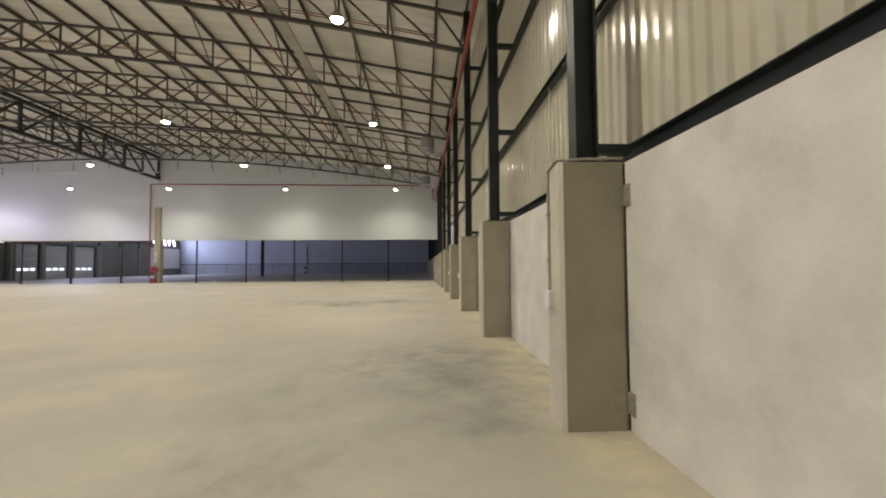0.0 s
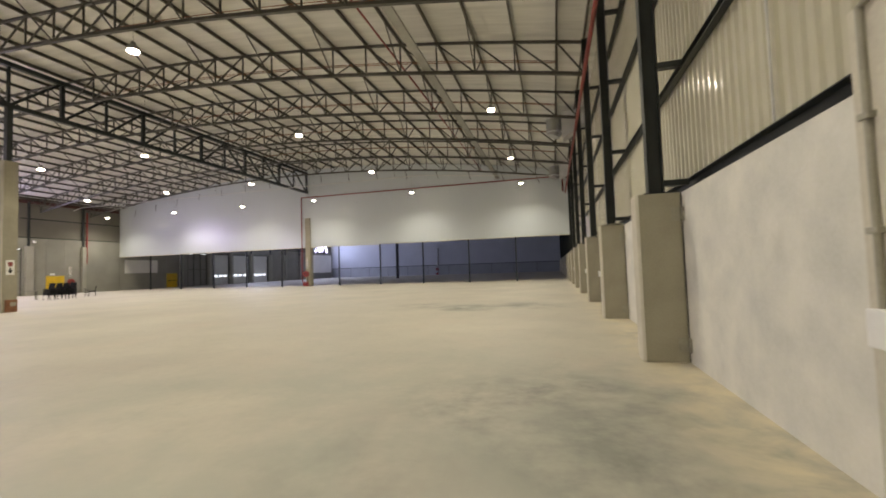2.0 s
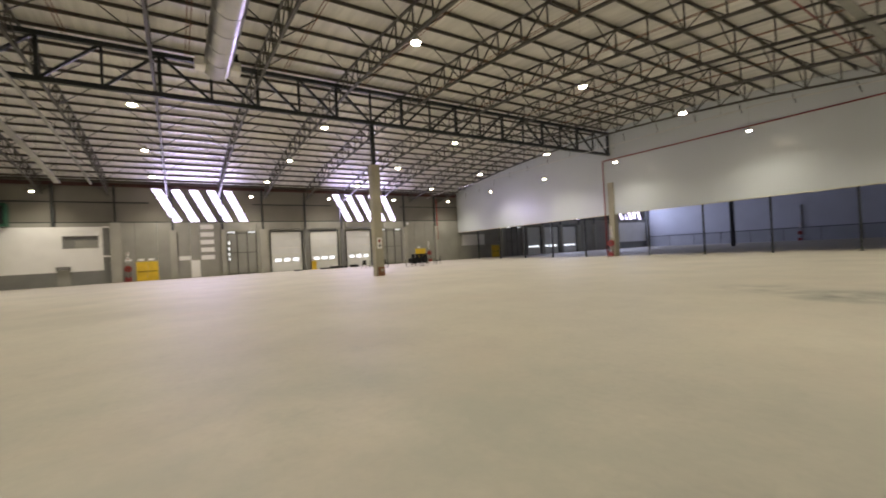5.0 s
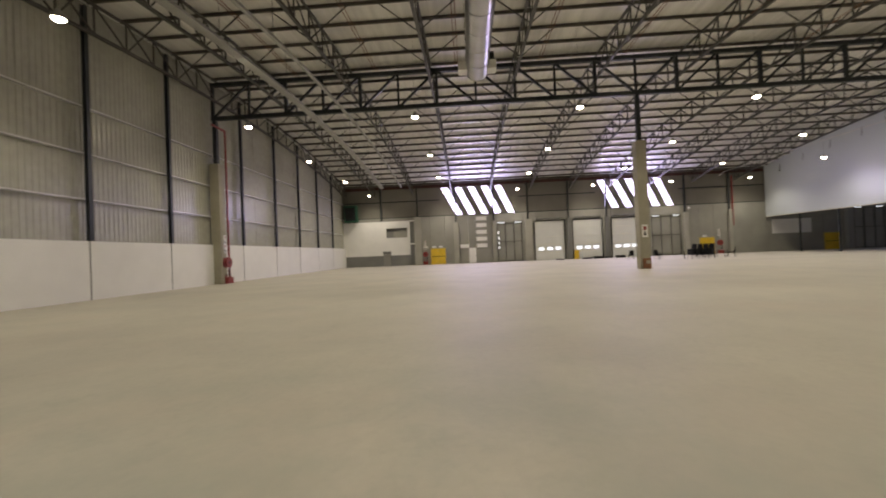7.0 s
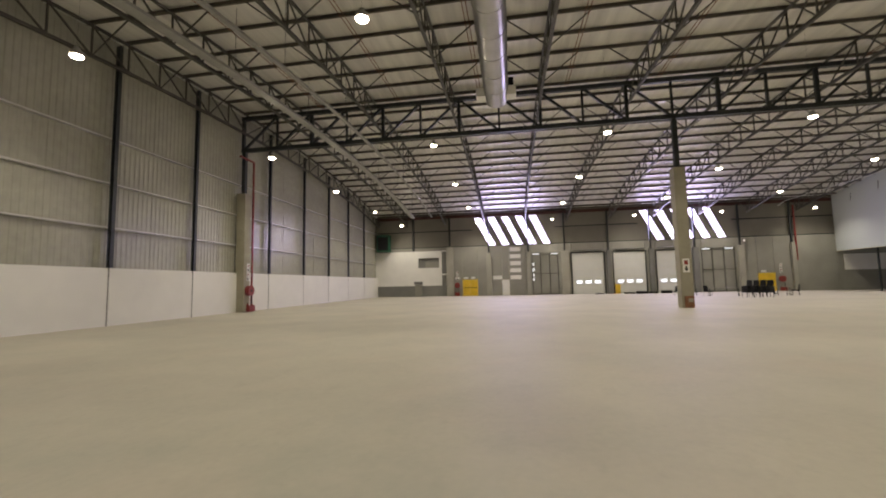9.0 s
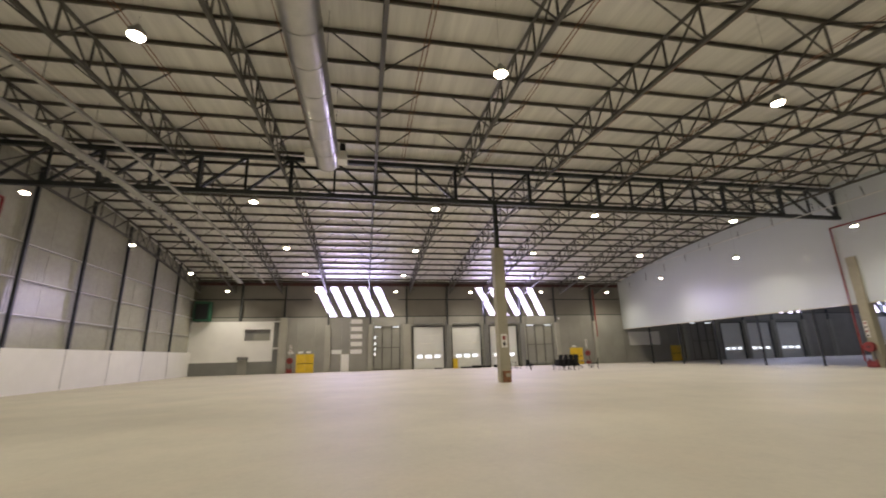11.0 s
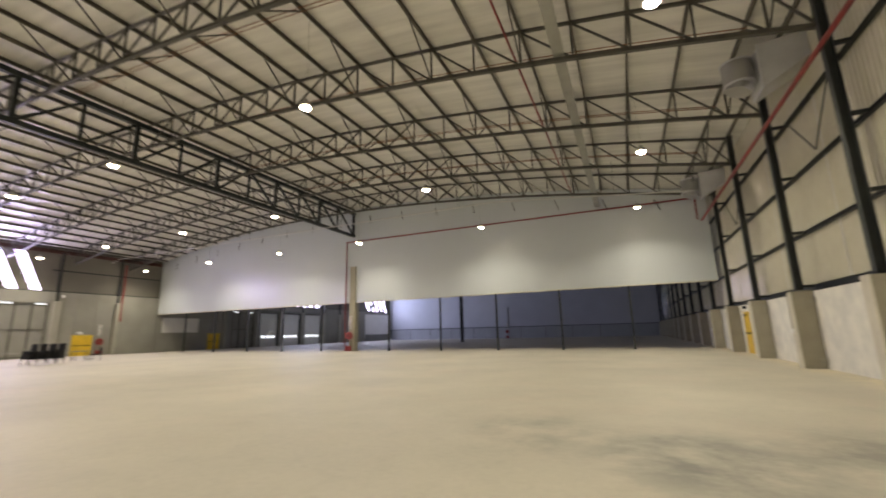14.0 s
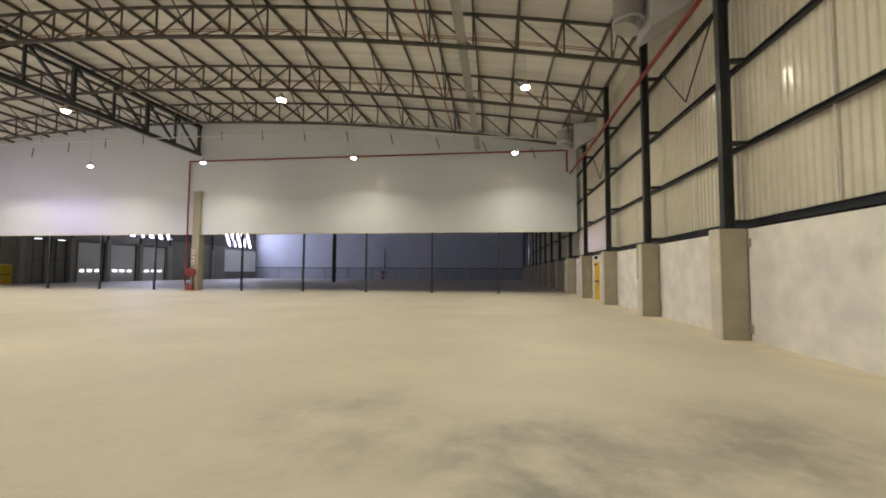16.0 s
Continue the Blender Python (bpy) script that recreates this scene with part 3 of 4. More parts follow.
for a, b in EXITS:
    exit_door(a, b, pose(XL, a, 0))
svc = thing("service_door", "closed plain white service door", "door", "", (XL, SERVICE[0], 0))
part("door_leaf", Build().box(-0.06, 0.0, 0.03, 0.87, 0.01, 1.93), M_PANEL, svc)
part("frame", Build().box(-0.1, 0.03, 0, 0.028, 0, 1.95).box(-0.1, 0.03, 0.872, 0.9, 0, 1.95), M_PANEL, svc)
part("handle", Build().box(0.002, 0.05, 0.75, 0.82, 0.95, 0.98), M_STEEL, svc)
off = thing("office_window", "office window with pale frame and roller blind box", "window", "", (XL, -8.45, 3.6))
part("pane", Build().box(-0.1, -0.08, 0.06, 2.79, 0.06, 1.3), M_BAND, off, "dark grey glass")
part("blind", Build().box(-0.07, -0.05, 1.0, 2.79, 0.06, 0.85), M_GREYW, off, "half lowered grey blind")
part("frame", Build().box(-0.12, 0.03, 0, 0.06, 0, 1.7).box(-0.12, 0.03, 2.79, 2.85, 0, 1.7).box(-0.12, 0.03, 0.06, 2.79, 0, 0.06), M_PANEL, off)
part("blind_box", Build().box(-0.1, 0.2, 0.02, 2.83, 1.3, 1.72), M_PANEL, off, "white shutter box", bevel=0.02)
od = thing("office_door", "light grey office door in the dark band", "door", "", (XL, -8.85, 0))
part("door_leaf", Build().box(0.004, 0.05, 0, 0.95, 0.01, 1.55), M_GREYW, od)
part("canopy", Build().box(0.004, 0.3, -0.05, 1.0, 1.56, 1.9), M_BAND, od)
niche = thing("shaft_recess", "dark recessed shaft beside the white office front", "recess", "", (XL, -5.3, 0))
part("recess_panel", Build().box(0.008, 0.02, 0, 0.56, 1.36, 5.7), M_BAND, niche)
part("ledge", Build().box(0.008, 0.2, 0, 0.6, 2.7, 2.86), M_PANEL, niche)
part("top_ledge", Build().box(0.008, 0.2, 0, 0.6, 5.7, 5.82), M_PANEL, niche)

# boards on the west wall
solid("wall_board", Build().box(XL + 0.004, XL + 0.05, 39.6, 44.2, 2.2, 3.95), M_PANEL, "large pale board on the wall of the second hall", "board")
solid("notice_board", Build().box(XL + 0.004, XL + 0.03, 1.16, 2.3, 1.98, 2.45), M_SWITCH, "white rectangular notice board on the wall", "sign")
for k in range(5):
    z = 1.95 + 0.87 * k
    solid("louvre_plate", Build().box(XL + 0.004, XL + 0.06, 3.3, 4.62, z, z + 0.5), M_PANEL, "pale wall plate in a vertical row", "plate", "row of wall plates")
for y0, y1 in ((-3.6, -3.0), (-2.5, -1.95), (-1.6, -1.1), (31.3, 31.8)):
    solid("safety_sign", Build().box(XL + 0.004, XL + 0.02, y0, y1, 2.14, 2.36), M_SWITCH, "small white safety sign above the door", "sign", "door signs")
green = thing("green_unit", "green box unit fixed high in the wall corner", "cabinet", "", (XL, YB + 0.05, 5.85))
part("body", Build().box(0.003, 0.9, 0.1, 1.75, 0, 2.15), M_GREEN, green, bevel=0.03)
part("grille", Build().box(0.902, 0.92, 0.25, 1.6, 0.2, 1.9), M_BLACK, green)
for q in (0.4, 1.3):
    part("bracket", Build().box(0.003, 0.9, q, q + 0.1, -0.1, -0.002), M_STEEL, green)
north = structure("wall_north", Build().box(XL - 0.4, 1.2, YE, YE + 0.3, 0, 13.2), M_HALL2, "blue-grey end wall of the second hall", "wall")
for i in range(11):
    a = XL + 0.3 + 5.05 * i
    part("low_panel", Build().box(a + 0.05, a + 5.0, YE - 0.15, YE - 0.002, 0, 2.2), M_LOW2, north, "blue-grey low concrete panel")
    part("joint_post", Build().box(a - 0.05, a + 0.045, YE - 0.2, YE - 0.002, 0, 2.3), M_BAND, north)
part("capping_rail", Build().box(XL, 0.5, YE - 0.22, YE - 0.15, 2.2, 2.32), M_STEEL, north)
part("office_front", Build().box(XL + 0.01, XL + 0.05, 81.5, YE - 0.3, 0, 5.6), M_PANEL, north, "pale office front in the far corner")
part("office_band", Build().box(XL + 0.052, XL + 0.07, 81.5, YE - 0.3, 0, 1.4), M_BAND, north)

# partition hanging between the halls
part_w = structure("wall_partition", Build().prism([(XL, 4.33)] + [(XL + (0.55 - XL) * i / 30, low(XL + (0.55 - XL) * i / 30) + ROOF_UP) for i in range(31)] + [(0.55, 4.33)], "y", YP + 0.11, YP + 0.15), M_WHITE, "glossy white hanging partition wall between the halls", "wall")
n = 48
for i in range(n):
    a, b = XL + (0.55 - XL) * i / n + 0.0008, XL + (0.55 - XL) * (i + 1) / n - 0.0008
    face = []
    for k in range(4):
        p, w = a + (b - a) * k / 4, (b - a) / 4
        face += [(p + 0.02, YP), (p + w - 0.02, YP), (p + w, YP + 0.0015)]
    q = Build().prism([(a, YP + 0.1), (a, YP + 0.0015)] + face + [(b, YP + 0.1)], "z", 4.29, min(low(a), low(b)) + ROOF_UP)
    part("partition_panel", q, M_WHITE, part_w, "glossy white insulated panel")


# ---- roof steel ----
def stations(side):
    """Purlin lines from a wall to the girder."""
    st = [0.3] + [-0.75 - 1.68 * k for k in range(16)] + [XC]
    return st if side > 0 else [max(2 * XC - a, XL + 0.1) for a in st]


def truss(side):
    """One arched lattice truss from a wall to the girder, in the plane y = 0."""
    t = thing("roof_truss", "grey-green arched steel lattice roof truss", "truss", "roof trusses")
    st = stations(side)
    top, bot = Build(), Build()
    top.sweep([(a, 0, high(a)) for a in st], 0.1, 0.1)
    bot.sweep([(a, 0, low(a)) for a in st], 0.13, 0.13)
    part("top_chord", top, M_TRUSS, t)
    part("bottom_chord", bot, M_TRUSS, t)
    for i, a in enumerate(st[:-1]):
        part("vertical", Build().beam((a, 0, low(a)), (a, 0, high(a)), 0.06), M_TRUSS, t)
        b = st[i + 1]
        if i < 9:
            p, q = (a, low(a)), (b, high(b))
        else:
            p, q = (b, low(b)), (a, high(a))
        part("diagonal", Build().beam((p[0], 0, p[1]), (q[0], 0, q[1]), 0.06), M_TRUSS, t)
        if i % 2 == 1:
            for s in (-1, 1):
                part("fly_brace", Build().beam((a, 0.05 * s, low(a)), (a, 1.75 * s, high(a) + 0.05), 0.045), M_TRUSS, t)
    return t


for side in (1, -1):
    one = truss(side)
    one.location = (0, -9.7, 0)
    copy_thing(one, pose(0, YB + 0.3, 0))
    for i in range(1, 10):
        copy_thing(one, pose(0, -9.7 + 5 * i, 0))
for side in (1, -1):
    for i, a in enumerate(stations(side)):
        if i < 17 or side > 0:
            b = Build().box(a - 0.03, a - 0.022, YB, YP - 0.03, high(a) + 0.05, high(a) + 0.22)
            b.box(a - 0.03, a + 0.04, YB, YP - 0.03, high(a) + 0.05, high(a) + 0.058).box(a - 0.03, a + 0.04, YB, YP - 0.03, high(a) + 0.212, high(a) + 0.22)
            solid("purlin", b, M_PURLIN, "dark channel roof purlin under the insulation", "purlin", "roof purlins")

girder = thing("roof_girder", "dark heavy steel lattice girder along the column row", "girder")
GB, GT = 10.5, 12.65
part("bottom_chord", Build().box(XC - 0.12, XC + 0.12, YB, YP - 0.05, GB - 0.12, GB + 0.12), M_STEEL, girder)
part("top_chord", Build().box(XC - 0.12, XC + 0.12, YB, YP - 0.05, GT - 0.12, GT + 0.12), M_STEEL, girder)
gy = [YB + 0.1 + (YP - YB - 0.3) * i / 22 for i in range(23)]
for i, y in enumerate(gy):
    part("vertical", Build().beam((XC, y, GB), (XC, y, GT), 0.12 if i % 2 else 0.18), M_STEEL, girder)
    if i < 22:
        down = i if (6 <= i < 11 or i >= 17) else i + 1
        up = i + 1 if down == i else i
        part("diagonal", Build().beam((XC, gy[up], GB), (XC, gy[down], GT), 0.13), M_STEEL, girder)


def hall_column(y, label):
    t = thing("hall_column", label, "column", "columns under the girder", (XC, y, 0))
    part("shaft", Build().box(-0.3, 0.3, -0.3, 0.3, 0, 7.6), M_CONC, t, "khaki concrete shaft", bevel=0.03)
    part("steel_stub", Build().box(-0.12, 0.12, -0.12, 0.12, 7.6, GB - 0.12), M_STEEL, t, "dark steel stub")
    return t


hall_column(12.55, "tall khaki concrete column with steel stub and sign")
hall_column(YP + 0.13, "tall khaki concrete column beside the partition wall")
hall_column(YB + 0.2, "tall khaki concrete column against the south wall")
far = thing("hall_column", "slim dark steel column in the darker second hall", "column", "", (XC + 0.3, 65.3, 0))
part("shaft", Build().box(-0.2, 0.2, -0.2, -0.17, 0.03, GB).box(-0.2, 0.2, 0.17, 0.2, 0.03, GB).box(-0.02, 0.02, -0.17, 0.17, 0.03, GB), M_STEEL, far)
part("foot_plate", Build().box(-0.3, 0.3, -0.3, 0.3, 0, 0.03), M_STEEL, far)

# ---- lamps ----
def high_bay(x, y):
    t = thing("high_bay_light", "round warm high bay lamp hung below the roof", "lamp", "high bay lamps", (x, y, LAMP_Z))
    part("housing", Build().tube((0, 0, 0), (0, 0, 0.12), 0.185, 20).tube((0, 0, 0.12), (0, 0, 0.28), 0.11, 16, 0.07), M_TRAY, t, "grey finned housing", smooth=True)
    part("lens", Build().dome((0, 0, -0.01), 0.17, depth=0.45), M_LENS, t, "glowing warm lens")
    part("hanger", Build().tube((0, 0, 0.28), (0, 0, low(x) + ROOF_UP + 0.01 - LAMP_Z), 0.003, 6), M_STEEL, t)
    return t


for x in LAMP_X:
    one = high_bay(x, LAMP_Y[0])
    for y in LAMP_Y[1:]:
        copy_thing(one, pose(x, y, LAMP_Z))

# ---- partition posts and pipes ----
post = None
for x in (-4.75, -9.45, -14.3, -19.1, -24.0, -31.3, -36.1, -40.8, -45.7, -50.55):
    if post is None:
        post = thing("partition_post", "slim dark steel post under the partition edge", "post", "posts under the partition", (x, YP + 0.07, 0))
        part("shaft", Build().box(-0.06, 0.06, -0.06, 0.06, 0.02, 4.288), M_STEEL, post)
        part("foot_plate", Build().box(-0.13, 0.13, -0.13, 0.13, 0, 0.02), M_STEEL, post)
    else:
        copy_thing(post, pose(x, YP + 0.07, 0))
edge = structure("trim_partition", Build().box(XL, 0.5, YP - 0.012, YP - 0.002, 4.26, 4.33), M_SHEET, "pale edge trim along the partition's bottom", "trim")


def bent_pipe(name, points, r, label, material=None):
    t = thing(name, label, "pipe")
    for a, b in zip(points, points[1:]):
        part("run", Build().tube(a, b, r, 10), material or M_RED, t, smooth=True)
    return t


bent_pipe("fire_main", [(-28.5, YP - 0.12, 0.4), (-28.5, YP - 0.12, 9.95), (-0.1, YP - 0.12, 9.9), (-0.1, YP - 0.12, 8.4)], 0.055, "red fire pipe running along the white partition")
bent_pipe("fire_main", [(0.12, YB + 0.3, 8.3), (0.12, YP - 0.2, 8.3)], 0.07, "red fire main running along the steel columns")
bent_pipe("sprinkler_line", [(-7.85, YB + 0.3, 11.2), (-7.85, YP - 0.05, 11.2)], 0.04, "thin red sprinkler line below the roof")
branch = thing("conduit_run", "thin brown conduit run along a roof bay", "conduit", "conduit runs")
for x0, x1 in zip(stations(1)[1:], stations(1)[2:]):
    part("run", Build().tube((x0, 0, high(x0) - 0.06), (x1, 0, high(x1) - 0.06), 0.02, 6), M_RUST, branch)
    part("run", Build().tube((x0, 0.16, high(x0) - 0.06), (x1, 0.16, high(x1) - 0.06), 0.02, 6), M_RUST, branch)
branch.location = (0, -8.2, 0)
for k in range(1, 9):
    copy_thing(branch, pose(0, -8.2 + 5 * k, 0))
brace = thing("edge_brace", "short thin steel stay above the partition", "brace", "stays above the partition")
part("stay", Build().beam((0, 0, 0), (0.28, -0.3, -0.85), 0.04), M_STEEL, brace)
brace.location = (-2.5, YP - 0.02, low(-2.5) + 0.7)
for k in range(1, 16):
    x = -2.5 - 3.36 * k
    if abs(x - XC) > 0.8:
        copy_thing(brace, pose(x, YP - 0.02, low(x) + 0.7))
bent_pipe("riser_pipe", [(-28.28, YB + 0.5, 0.0), (-28.28, YB + 0.5, 9.85), (-26.9, YB + 0.5, 9.87)], 0.065, "red riser pipe on the south wall")
bent_pipe("conduit", [(XL + 0.3, 33.4, 9.6), (XL + 1.5, 33.4, 9.9), (-12.5, 33.4, 9.93), (-1.0, 33.4, 8.85)], 0.035, "thin pale conduit slung across the trusses", M_GIRT)
for x in (-5.0, -15.0, -25.0, -35.0, -45.0):
    solid("conduit_hanger", Build().tube((x, 33.4, 9.2 if x > -9 else 9.91), (x, 33.4, low(x) + ROOF_UP + 0.01), 0.008, 6), M_STEEL, "thin steel hanger rod", "hanger", "conduit hangers")
bent_pipe("riser_pipe", [(XL + 0.09, 35.0, 3.4), (XL + 0.09, 35.0, 9.6)], 0.09, "red riser pipe on the west wall")
tray = solid("cable_tray", Build().box(-6.4, -6.05, YB + 0.2, YP - 0.1, 10.18, 10.2).box(-6.4, -6.385, YB + 0.2, YP - 0.1, 10.2, 10.27).box(-6.065, -6.05, YB + 0.2, YP - 0.1, 10.2, 10.27), M_TRAY, "long grey cable tray resting on the trusses", "tray")

def roof_tray(y, w, drop, label):
    """A flat tray hung below the arch, running from wall to wall."""
    t = thing("cable_tray", label, "tray", "roof trays")
    xs_t = [-6.0 - 3.0 * k for k in range(15)]
    part("channel", Build().sweep([(x, y, low(x) - drop) for x in xs_t], w, 0.03), M_TRAY, t)
    for e in (-1, 1):
        part("lip", Build().sweep([(x, y + e * (w / 2 - 0.01), low(x) - drop + 0.055) for x in xs_t], 0.02, 0.08), M_TRAY, t)
    for x in xs_t[::2]:
        part("hanger", Build().tube((x, y, low(x) - drop), (x, y, high(x) + 0.2), 0.01, 6), M_STEEL, t)
    return t


roof_tray(-7.2, 0.42, 1.35, "wide pale grey cable tray hung below the roof")
roof_tray(-5.05, 0.16, 1.35, "narrow pale grey cable tray hung below the roof")

# ---- air duct ----
duct = thing("air_duct", "large round galvanised spiral air duct under the roof", "duct", "", (0, 2.95, 10.75))
for i in range(16):
    a, b = -0.6 - 1.45 * i, -0.6 - 1.45 * (i + 1)
    part("duct_section", Build().tube((a, 0, 0), (b + 0.02, 0, 0), 0.57, 32), M_DUCT, duct, smooth=True)
    part("joint_ring", Build().tube((b + 0.035, 0, 0), (b - 0.015, 0, 0), 0.585, 32), M_DUCT, duct, smooth=True)
    if i % 3 == 1:
        for s in (-0.575, 0.575):
            part("hanger", Build().tube((b, s, 0), (b, s, 2.6 - 0.0 if low(b) > 11.2 else high(b) + 0.1 - 10.75), 0.008, 6), M_STEEL, duct)
part("end_cap", Build().tube((-23.8, 0, 0), (-23.86, 0, 0), 0.55, 32), M_DUCT, duct)
for q in (-1, 1):
    part("outlet", Build().box(-23.6, -22.9, min(0.5 * q, 0.95 * q), max(0.5 * q, 0.95 * q), -0.32, 0.12), M_PANEL, duct, "white side outlet", bevel=0.02)
part("damper_motor", Build().box(-23.4, -23.0, 0.6, 0.85, 0.14, 0.55), M_BLACK, duct, "dark damper motor")
def cooler_duct(y, deep):
    t = thing("cooler_duct", "galvanised duct box entering high through the wall", "duct", "wall duct boxes", (0, y, 0))
    part("wall_box", Build().prism([(0.86, 9.45), (0.86, 10.25), (-0.4, 10.1), (-0.4, 8.72)], "y", -0.5, deep), M_GALV, t, "flat-sided galvanised box", bevel=0.012)
    part("flange", Build().prism([(0.5, 9.2), (0.5, 10.2), (-0.45, 10.14), (-0.45, 8.64)], "y", -0.54, -0.502), M_GALV, t)
    part("drum", Build().tube((-0.88, 0.1, 9.2), (-0.88, 0.1, 9.92), 0.44, 28), M_TRAY, t, "round galvanised drum", smooth=True)
    part("drum_rim", Build().tube((-0.88, 0.1, 9.92), (-0.88, 0.1, 9.97), 0.47, 28), M_GALV, t, smooth=True)
    part("drum_rim", Build().tube((-0.88, 0.1, 9.15), (-0.88, 0.1, 9.2), 0.47, 28), M_GALV, t, smooth=True)
    part("elbow", Build().tube((-0.88, 0.1, 9.15), (-0.95, 0.1, 8.95), 0.43, 24, 0.38), M_DUCT, t, smooth=True)
    return t


for y, deep in ((2.95, 0.8), (22.9, 0.8), (34.9, 0.3)):
    cooler_duct(y, deep)

# sag rods and braces on the long wall
for i in range(-2, 8):
    y = 5 * i - 2.2
    for z0, z1 in ((2.73, 4.39), (4.55, 6.34), (6.5, 8.29)):
        solid("sag_rod", Build().box(0.8, 0.82, y - 0.011, y + 0.011, z0, z1), M_GIRT, "pale steel sag rod between two girts", "rod", "sag rods")
for y0, y1 in ((21.0, 24.5), (31.0, 34.5)):
    ym = (y0 + y1) / 2
    solid("wall_brace", Build().beam((0.6, y0, 8.25), (0.6, ym, 6.5), 0.032).beam((0.6, ym, 6.5), (0.6, y1, 8.25), 0.032), M_STEEL, "thin diagonal steel bracing at the wall top", "brace", "wall braces")

# ---- fire points ----
def fire_point(m, label):
    """Hose reel, sign strip and red boxes on a column face; the face is y = 0, outside is -y."""
    t = new("fire_point")
    t.matrix_world = m
    tagged(t, label, "hose reel", "fire points")
    for k in range(4):
        s = part("sign", Build().box(-0.12, 0.12, -0.014, -0.002, 1.98 + 0.28 * k, 2.24 + 0.28 * k), M_SWITCH, t, "small white safety sign")
        part("pictogram", Build().box(-0.07, 0.07, -0.018, -0.0145, 2.04 + 0.28 * k, 2.17 + 0.28 * k), M_RED if k % 2 else M_BLACK, s)
    reel = part("reel", Build().tube((0, -0.02, 1.35), (0, -0.08, 1.35), 0.33, 24).tube((0, -0.08, 1.35), (0, -0.22, 1.35), 0.22, 20).tube((0, -0.22, 1.35), (0, -0.26, 1.35), 0.33, 24), M_RED, t, "red hose reel", smooth=False)
    part("hub", Build().tube((0, -0.26, 1.35), (0, -0.3, 1.35), 0.07, 12), M_STEEL, reel)
    part("hose", Build().tube((0.18, -0.15, 1.1), (0.18, -0.15, 0.5), 0.03, 8), M_BLACK, t)
    part("hydrant_box", Build().box(-0.3, 0.3, -0.34, -0.27, 0.03, 0.42), M_RED, t, "red box at the foot", bevel=0.02)
    for x in (-0.2, 0.2):
        ex = part("extinguisher", Build().tube((x, -0.16, 0.02), (x, -0.16, 0.48), 0.085, 14).tube((x, -0.16, 0.48), (x, -0.16, 0.56), 0.05, 12, 0.02), M_RED, t, "red extinguisher", smooth=True)
        part("valve", Build().box(x - 0.04, x + 0.04, -0.2, -0.12, 0.56, 0.6), M_BLACK, ex)
    return t


fire_point(pose(XC - 0.15, YP - 0.172, 0), "red hose reel with extinguishers and signs on a column")
fire_point(pose(XC - 0.12, YB + 0.502, 0, 0, 0, 180), "red hose reel with extinguishers and signs on a column")
fire_point(pose(XL + 0.004, -3.35, 0, 0, 0, 90), "red hose reel beside the yellow exit door")
fire_point(pose(XL + 0.004, 33.3, 0, 0, 0, 90), "red hose reel beside the yellow exit door")
fire_point(pose(-27.7, YE - 0.22, 0), "red hose reel on the end wall of the second hall")
bent_pipe("riser_pipe", [(-27.45, YE - 0.13, 2.4), (-27.45, YE - 0.13, 6.2)], 0.12, "grey riser pipe above the hose reel", M_BAND)
sg = thing("column_sign", "white fire sign with black pictograms on a column", "sign", "", (XC + 0.302, 12.55, 0))
part("plate", Build().box(0.001, 0.012, -0.17, 0.17, 1.86, 2.6), M_SWITCH, sg)
part("pictogram", Build().box(0.013, 0.017, -0.09, 0.09, 2.28, 2.5), M_RED, sg)
part("arrow", Build().prism([(-0.11, 2.08), (0.0, 1.92), (0.11, 2.08), (0.04, 2.08), (0.04, 2.2), (-0.04, 2.2), (-0.04, 2.08)], "x", 0.013, 0.017), M_BLACK, sg)
vb = thing("valve_box", "rust-brown metal box at the foot of a column", "box", "", (XC + 0.302, 12.55, 0))
part("body", Build().box(0.001, 0.14, -0.2, 0.24, 0.03, 0.62), M_RUST, vb, bevel=0.01)
part("cover", Build().box(0.141, 0.152, -0.05, 0.18, 0.3, 0.5), M_BRACKET, vb)

# side exit and extinguisher on the long wall
sd = new("side_exit_door")
sd.matrix_world = pose(0.6, 34.25, 0, 0, 0, 180)
tagged(sd, "closed yellow steel exit door in the concrete wall", "door")
part("frame", Build().box(-0.1, 0.03, 0, 0.05, 0, 2.1).box(-0.1, 0.03, 0.95, 1.0, 0, 2.1).box(-0.1, 0.03, 0.05, 0.95, 2.04, 2.1), M_YELLOW, sd)
leaf = part("door_leaf", Build().box(-0.05, 0, 0.055, 0.945, 0.01, 2.03), M_YELLOW, sd)
part("push_bar", Build().box(0.004, 0.07, 0.1, 0.9, 0.98, 1.05), M_BLACK, leaf, "black push bar")
part("closer", Build().box(0.004, 0.06, 0.1, 0.4, 1.9, 1.97), M_BLACK, leaf, "black door closer")
cc = thing("wall_lantern", "small dark bulkhead fitting above the exit door", "lamp", "", (0.6, 33.7, 2.25))
part("body", Build().box(-0.14, -0.003, -0.12, 0.12, 0, 0.14), M_BLACK, cc, bevel=0.02)
ex = thing("fire_extinguisher", "red fire extinguisher hanging on a white backboard", "extinguisher", "", (0.6, 36.6, 0.35))
part("backboard", Build().box(-0.02, -0.003, -0.2, 0.2, 0, 0.75), M_SWITCH, ex)
part("cylinder", Build().tube((-0.12, 0, 0.1), (-0.12, 0, 0.55), 0.085, 14).tube((-0.12, 0, 0.55), (-0.12, 0, 0.64), 0.06, 12, 0.02), M_RED, ex, smooth=True)
part("hook", Build().box(-0.1, -0.02, -0.02, 0.02, 0.5, 0.53), M_STEEL, ex)


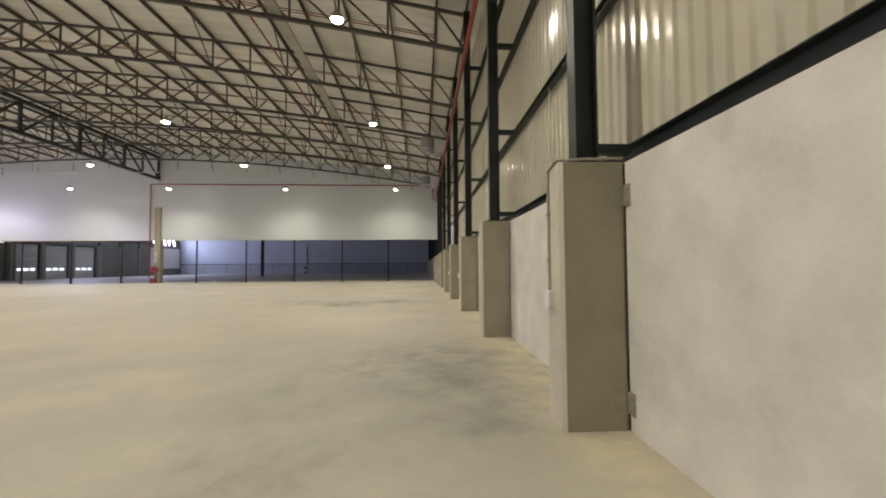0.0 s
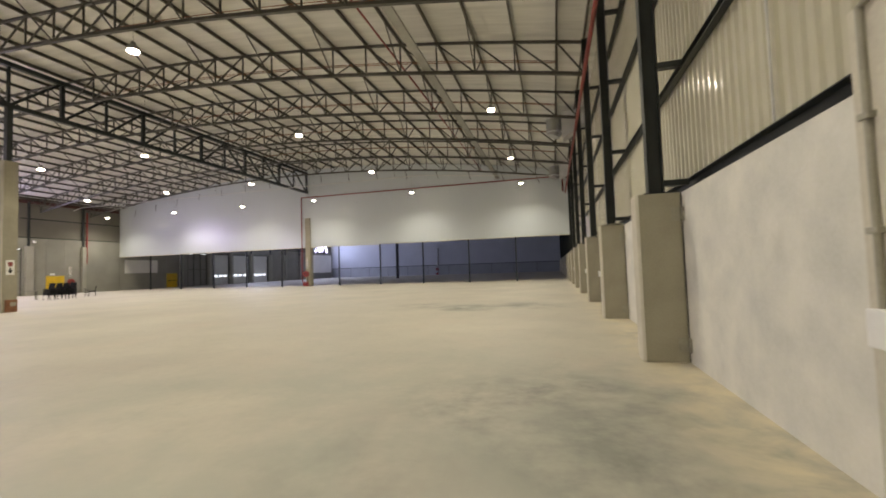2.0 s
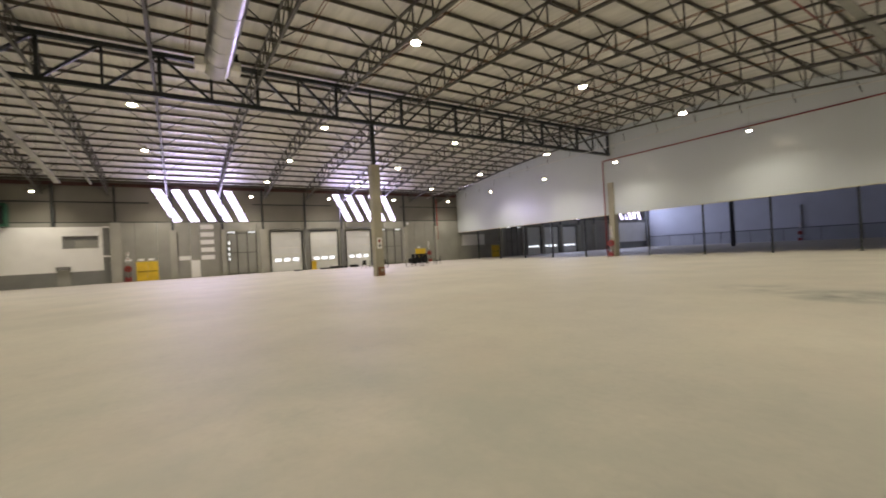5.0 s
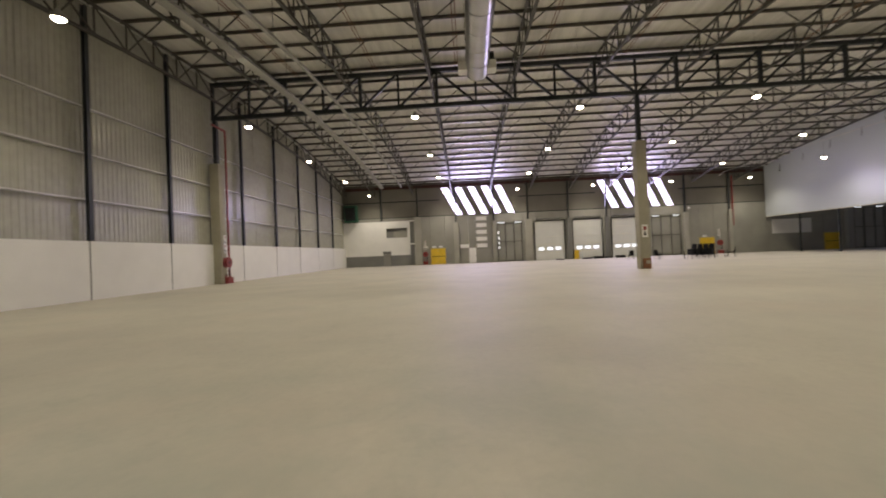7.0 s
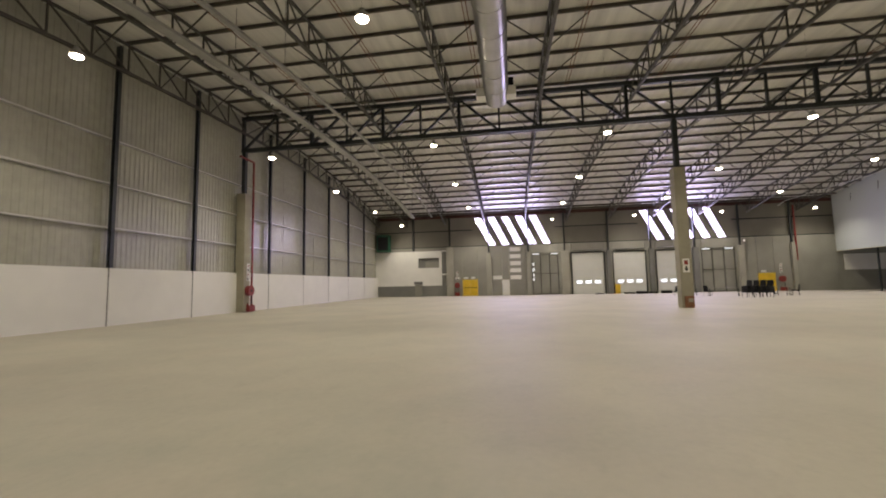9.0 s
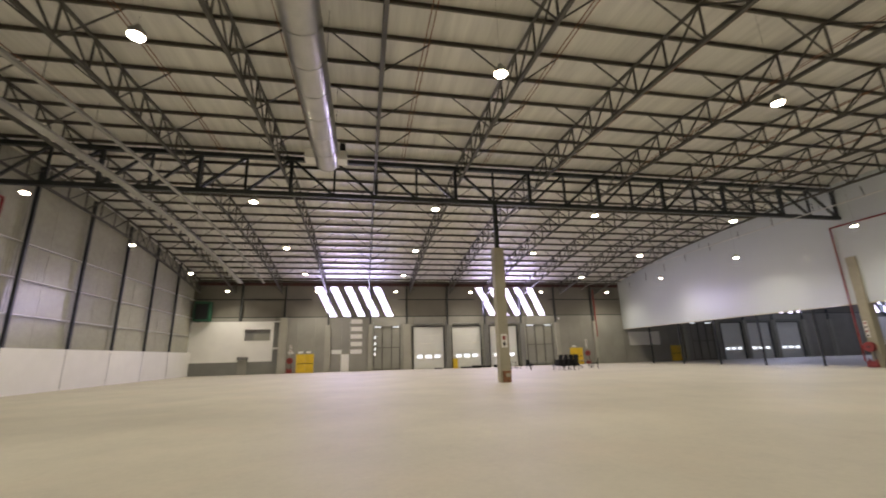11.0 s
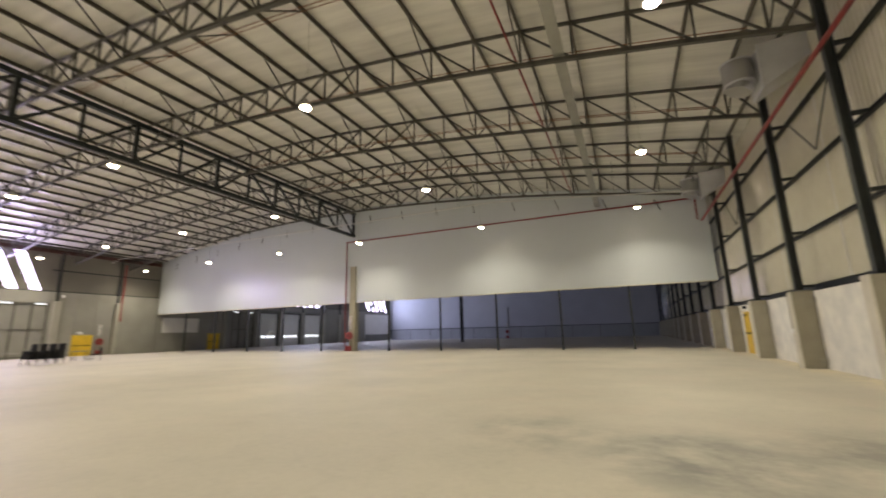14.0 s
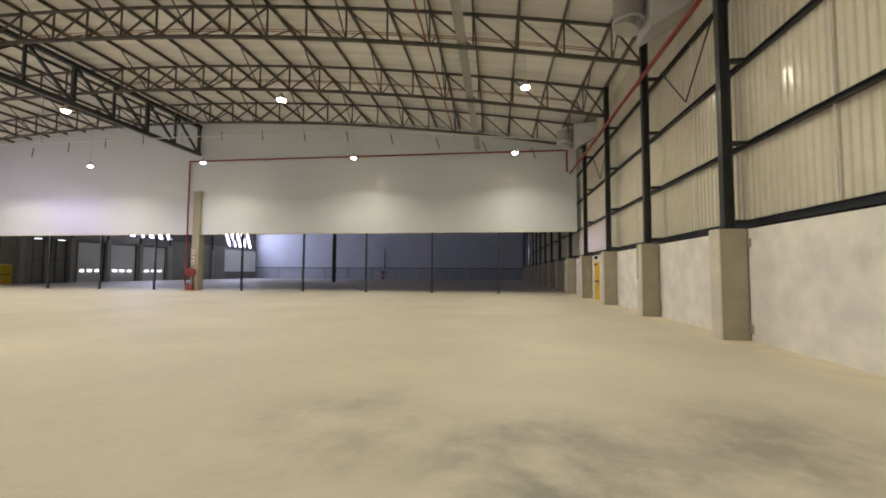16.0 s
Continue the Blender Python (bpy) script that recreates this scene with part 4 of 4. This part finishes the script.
# ---- furniture by the dock doors ----
def chair(m, label):
    t = new("stacking_chair")
    t.matrix_world = m
    tagged(t, label, "chair", "black stacking chairs")
    part("seat", Build().box(-0.25, 0.25, -0.24, 0.24, 0.39, 0.47), M_BLACK, t, bevel=0.015)
    part("backrest", Build().hexa([(-0.24, 0.19, 0.36), (0.24, 0.19, 0.36), (0.24, 0.24, 0.36), (-0.24, 0.24, 0.36), (-0.21, 0.27, 0.9), (0.21, 0.27, 0.9), (0.21, 0.31, 0.9), (-0.21, 0.31, 0.9)]), M_BLACK, t, bevel=0.012)
    for sx in (-1, 1):
        part("leg", Build().tube((0.21 * sx, -0.19, 0.43), (0.23 * sx, -0.23, 0), 0.013, 8), M_BLACK, t)
        part("leg", Build().tube((0.21 * sx, 0.2, 0.56), (0.23 * sx, 0.25, 0), 0.013, 8), M_BLACK, t)
    return t


STACK = "black stacking chair in a row of stacks"
base = chair(pose(-39.55, 21.5, 0, 0, 0, 20), STACK)
for k in range(4):
    for j in range(6):
        if k or j:
            copy_thing(base, pose(-39.55 + 0.13 * k + 0.015 * j, 21.5 + 0.43 * k, 0.085 * j, 0, 0, 20 + 4 * k))
for x, y, a in ((-45.6, 18.7, 60), (-43.9, 20.6, 110), (-42.4, 26.6, -40)):
    tagged(copy_thing(base, pose(x, y, 0, 0, 0, a)), "single black stacking chair beside a low table")


def table(x, y, w, a, label):
    t = thing("trestle_table", label, "table", "", (0, 0, 0))
    t.matrix_world = pose(x, y, 0, 0, 0, a)
    part("tabletop", Build().box(-w / 2, w / 2, -0.35, 0.35, 0.7, 0.74), M_GREYW, t, bevel=0.006)
    for sx in (-1, 1):
        for sy in (-1, 1):
            part("leg", Build().beam((sx * (w / 2 - 0.08), sy * 0.28, 0), (sx * (w / 2 - 0.08), sy * 0.28, 0.7), 0.035), M_STEEL, t)
        part("stretcher", Build().beam((sx * (w / 2 - 0.08), -0.28, 0.16), (sx * (w / 2 - 0.08), 0.28, 0.16), 0.03), M_STEEL, t)
    return t


table(-45.0, 19.6, 0.9, 25, "small grey-topped table with thin steel legs")
table(-42.4, 21.2, 2.2, 70, "long grey trestle table with thin steel legs")
table(-42.2, 25.5, 1.0, 40, "short grey table beside the chair stacks")
bl = thing("yellow_bollard", "short yellow safety guard post beside a dock door", "bollard", "", (XL + 0.6, 15.7, 0))
part("post", Build().box(-0.12, 0.12, -0.28, 0.28, 0.02, 1.12), M_YELLOW, bl, bevel=0.04)
part("foot_plate", Build().box(-0.2, 0.2, -0.35, 0.35, 0, 0.02), M_YELLOW, bl)
for k, (y, w, h) in enumerate(((16.7, 1.0, 0.16), (17.9, 0.9, 0.28), (19.0, 1.3, 0.2), (20.6, 0.9, 0.3), (13.4, 0.8, 0.12))):
    t = thing("dock_pallet", "low dark pallet lying near the dock doors", "pallet", "pallets by the docks", (XL + 1.6 + 0.2 * (k % 2), y, 0))
    for q in (-0.4, 0, 0.4):
        part("bearer", Build().box(-0.5, 0.5, q * w - 0.05, q * w + 0.05, 0, h - 0.03), M_BLACK, t)
    for q in range(5):
        part("board", Build().box(-0.5 + 0.22 * q, -0.38 + 0.22 * q, -w / 2, w / 2, h - 0.028, h), M_BLACK, t)
wb = thing("bulkhead_light", "small white bulkhead fitting on the west wall", "lamp", "", (XL, 29.6, 5.65))
part("body", Build().box(0.355, 0.5, -0.1, 0.1, 0, 0.25), M_SWITCH, wb, bevel=0.02)
part("arm", Build().box(0.0, 0.355, -0.03, 0.03, 0.08, 0.14), M_STEEL, wb)
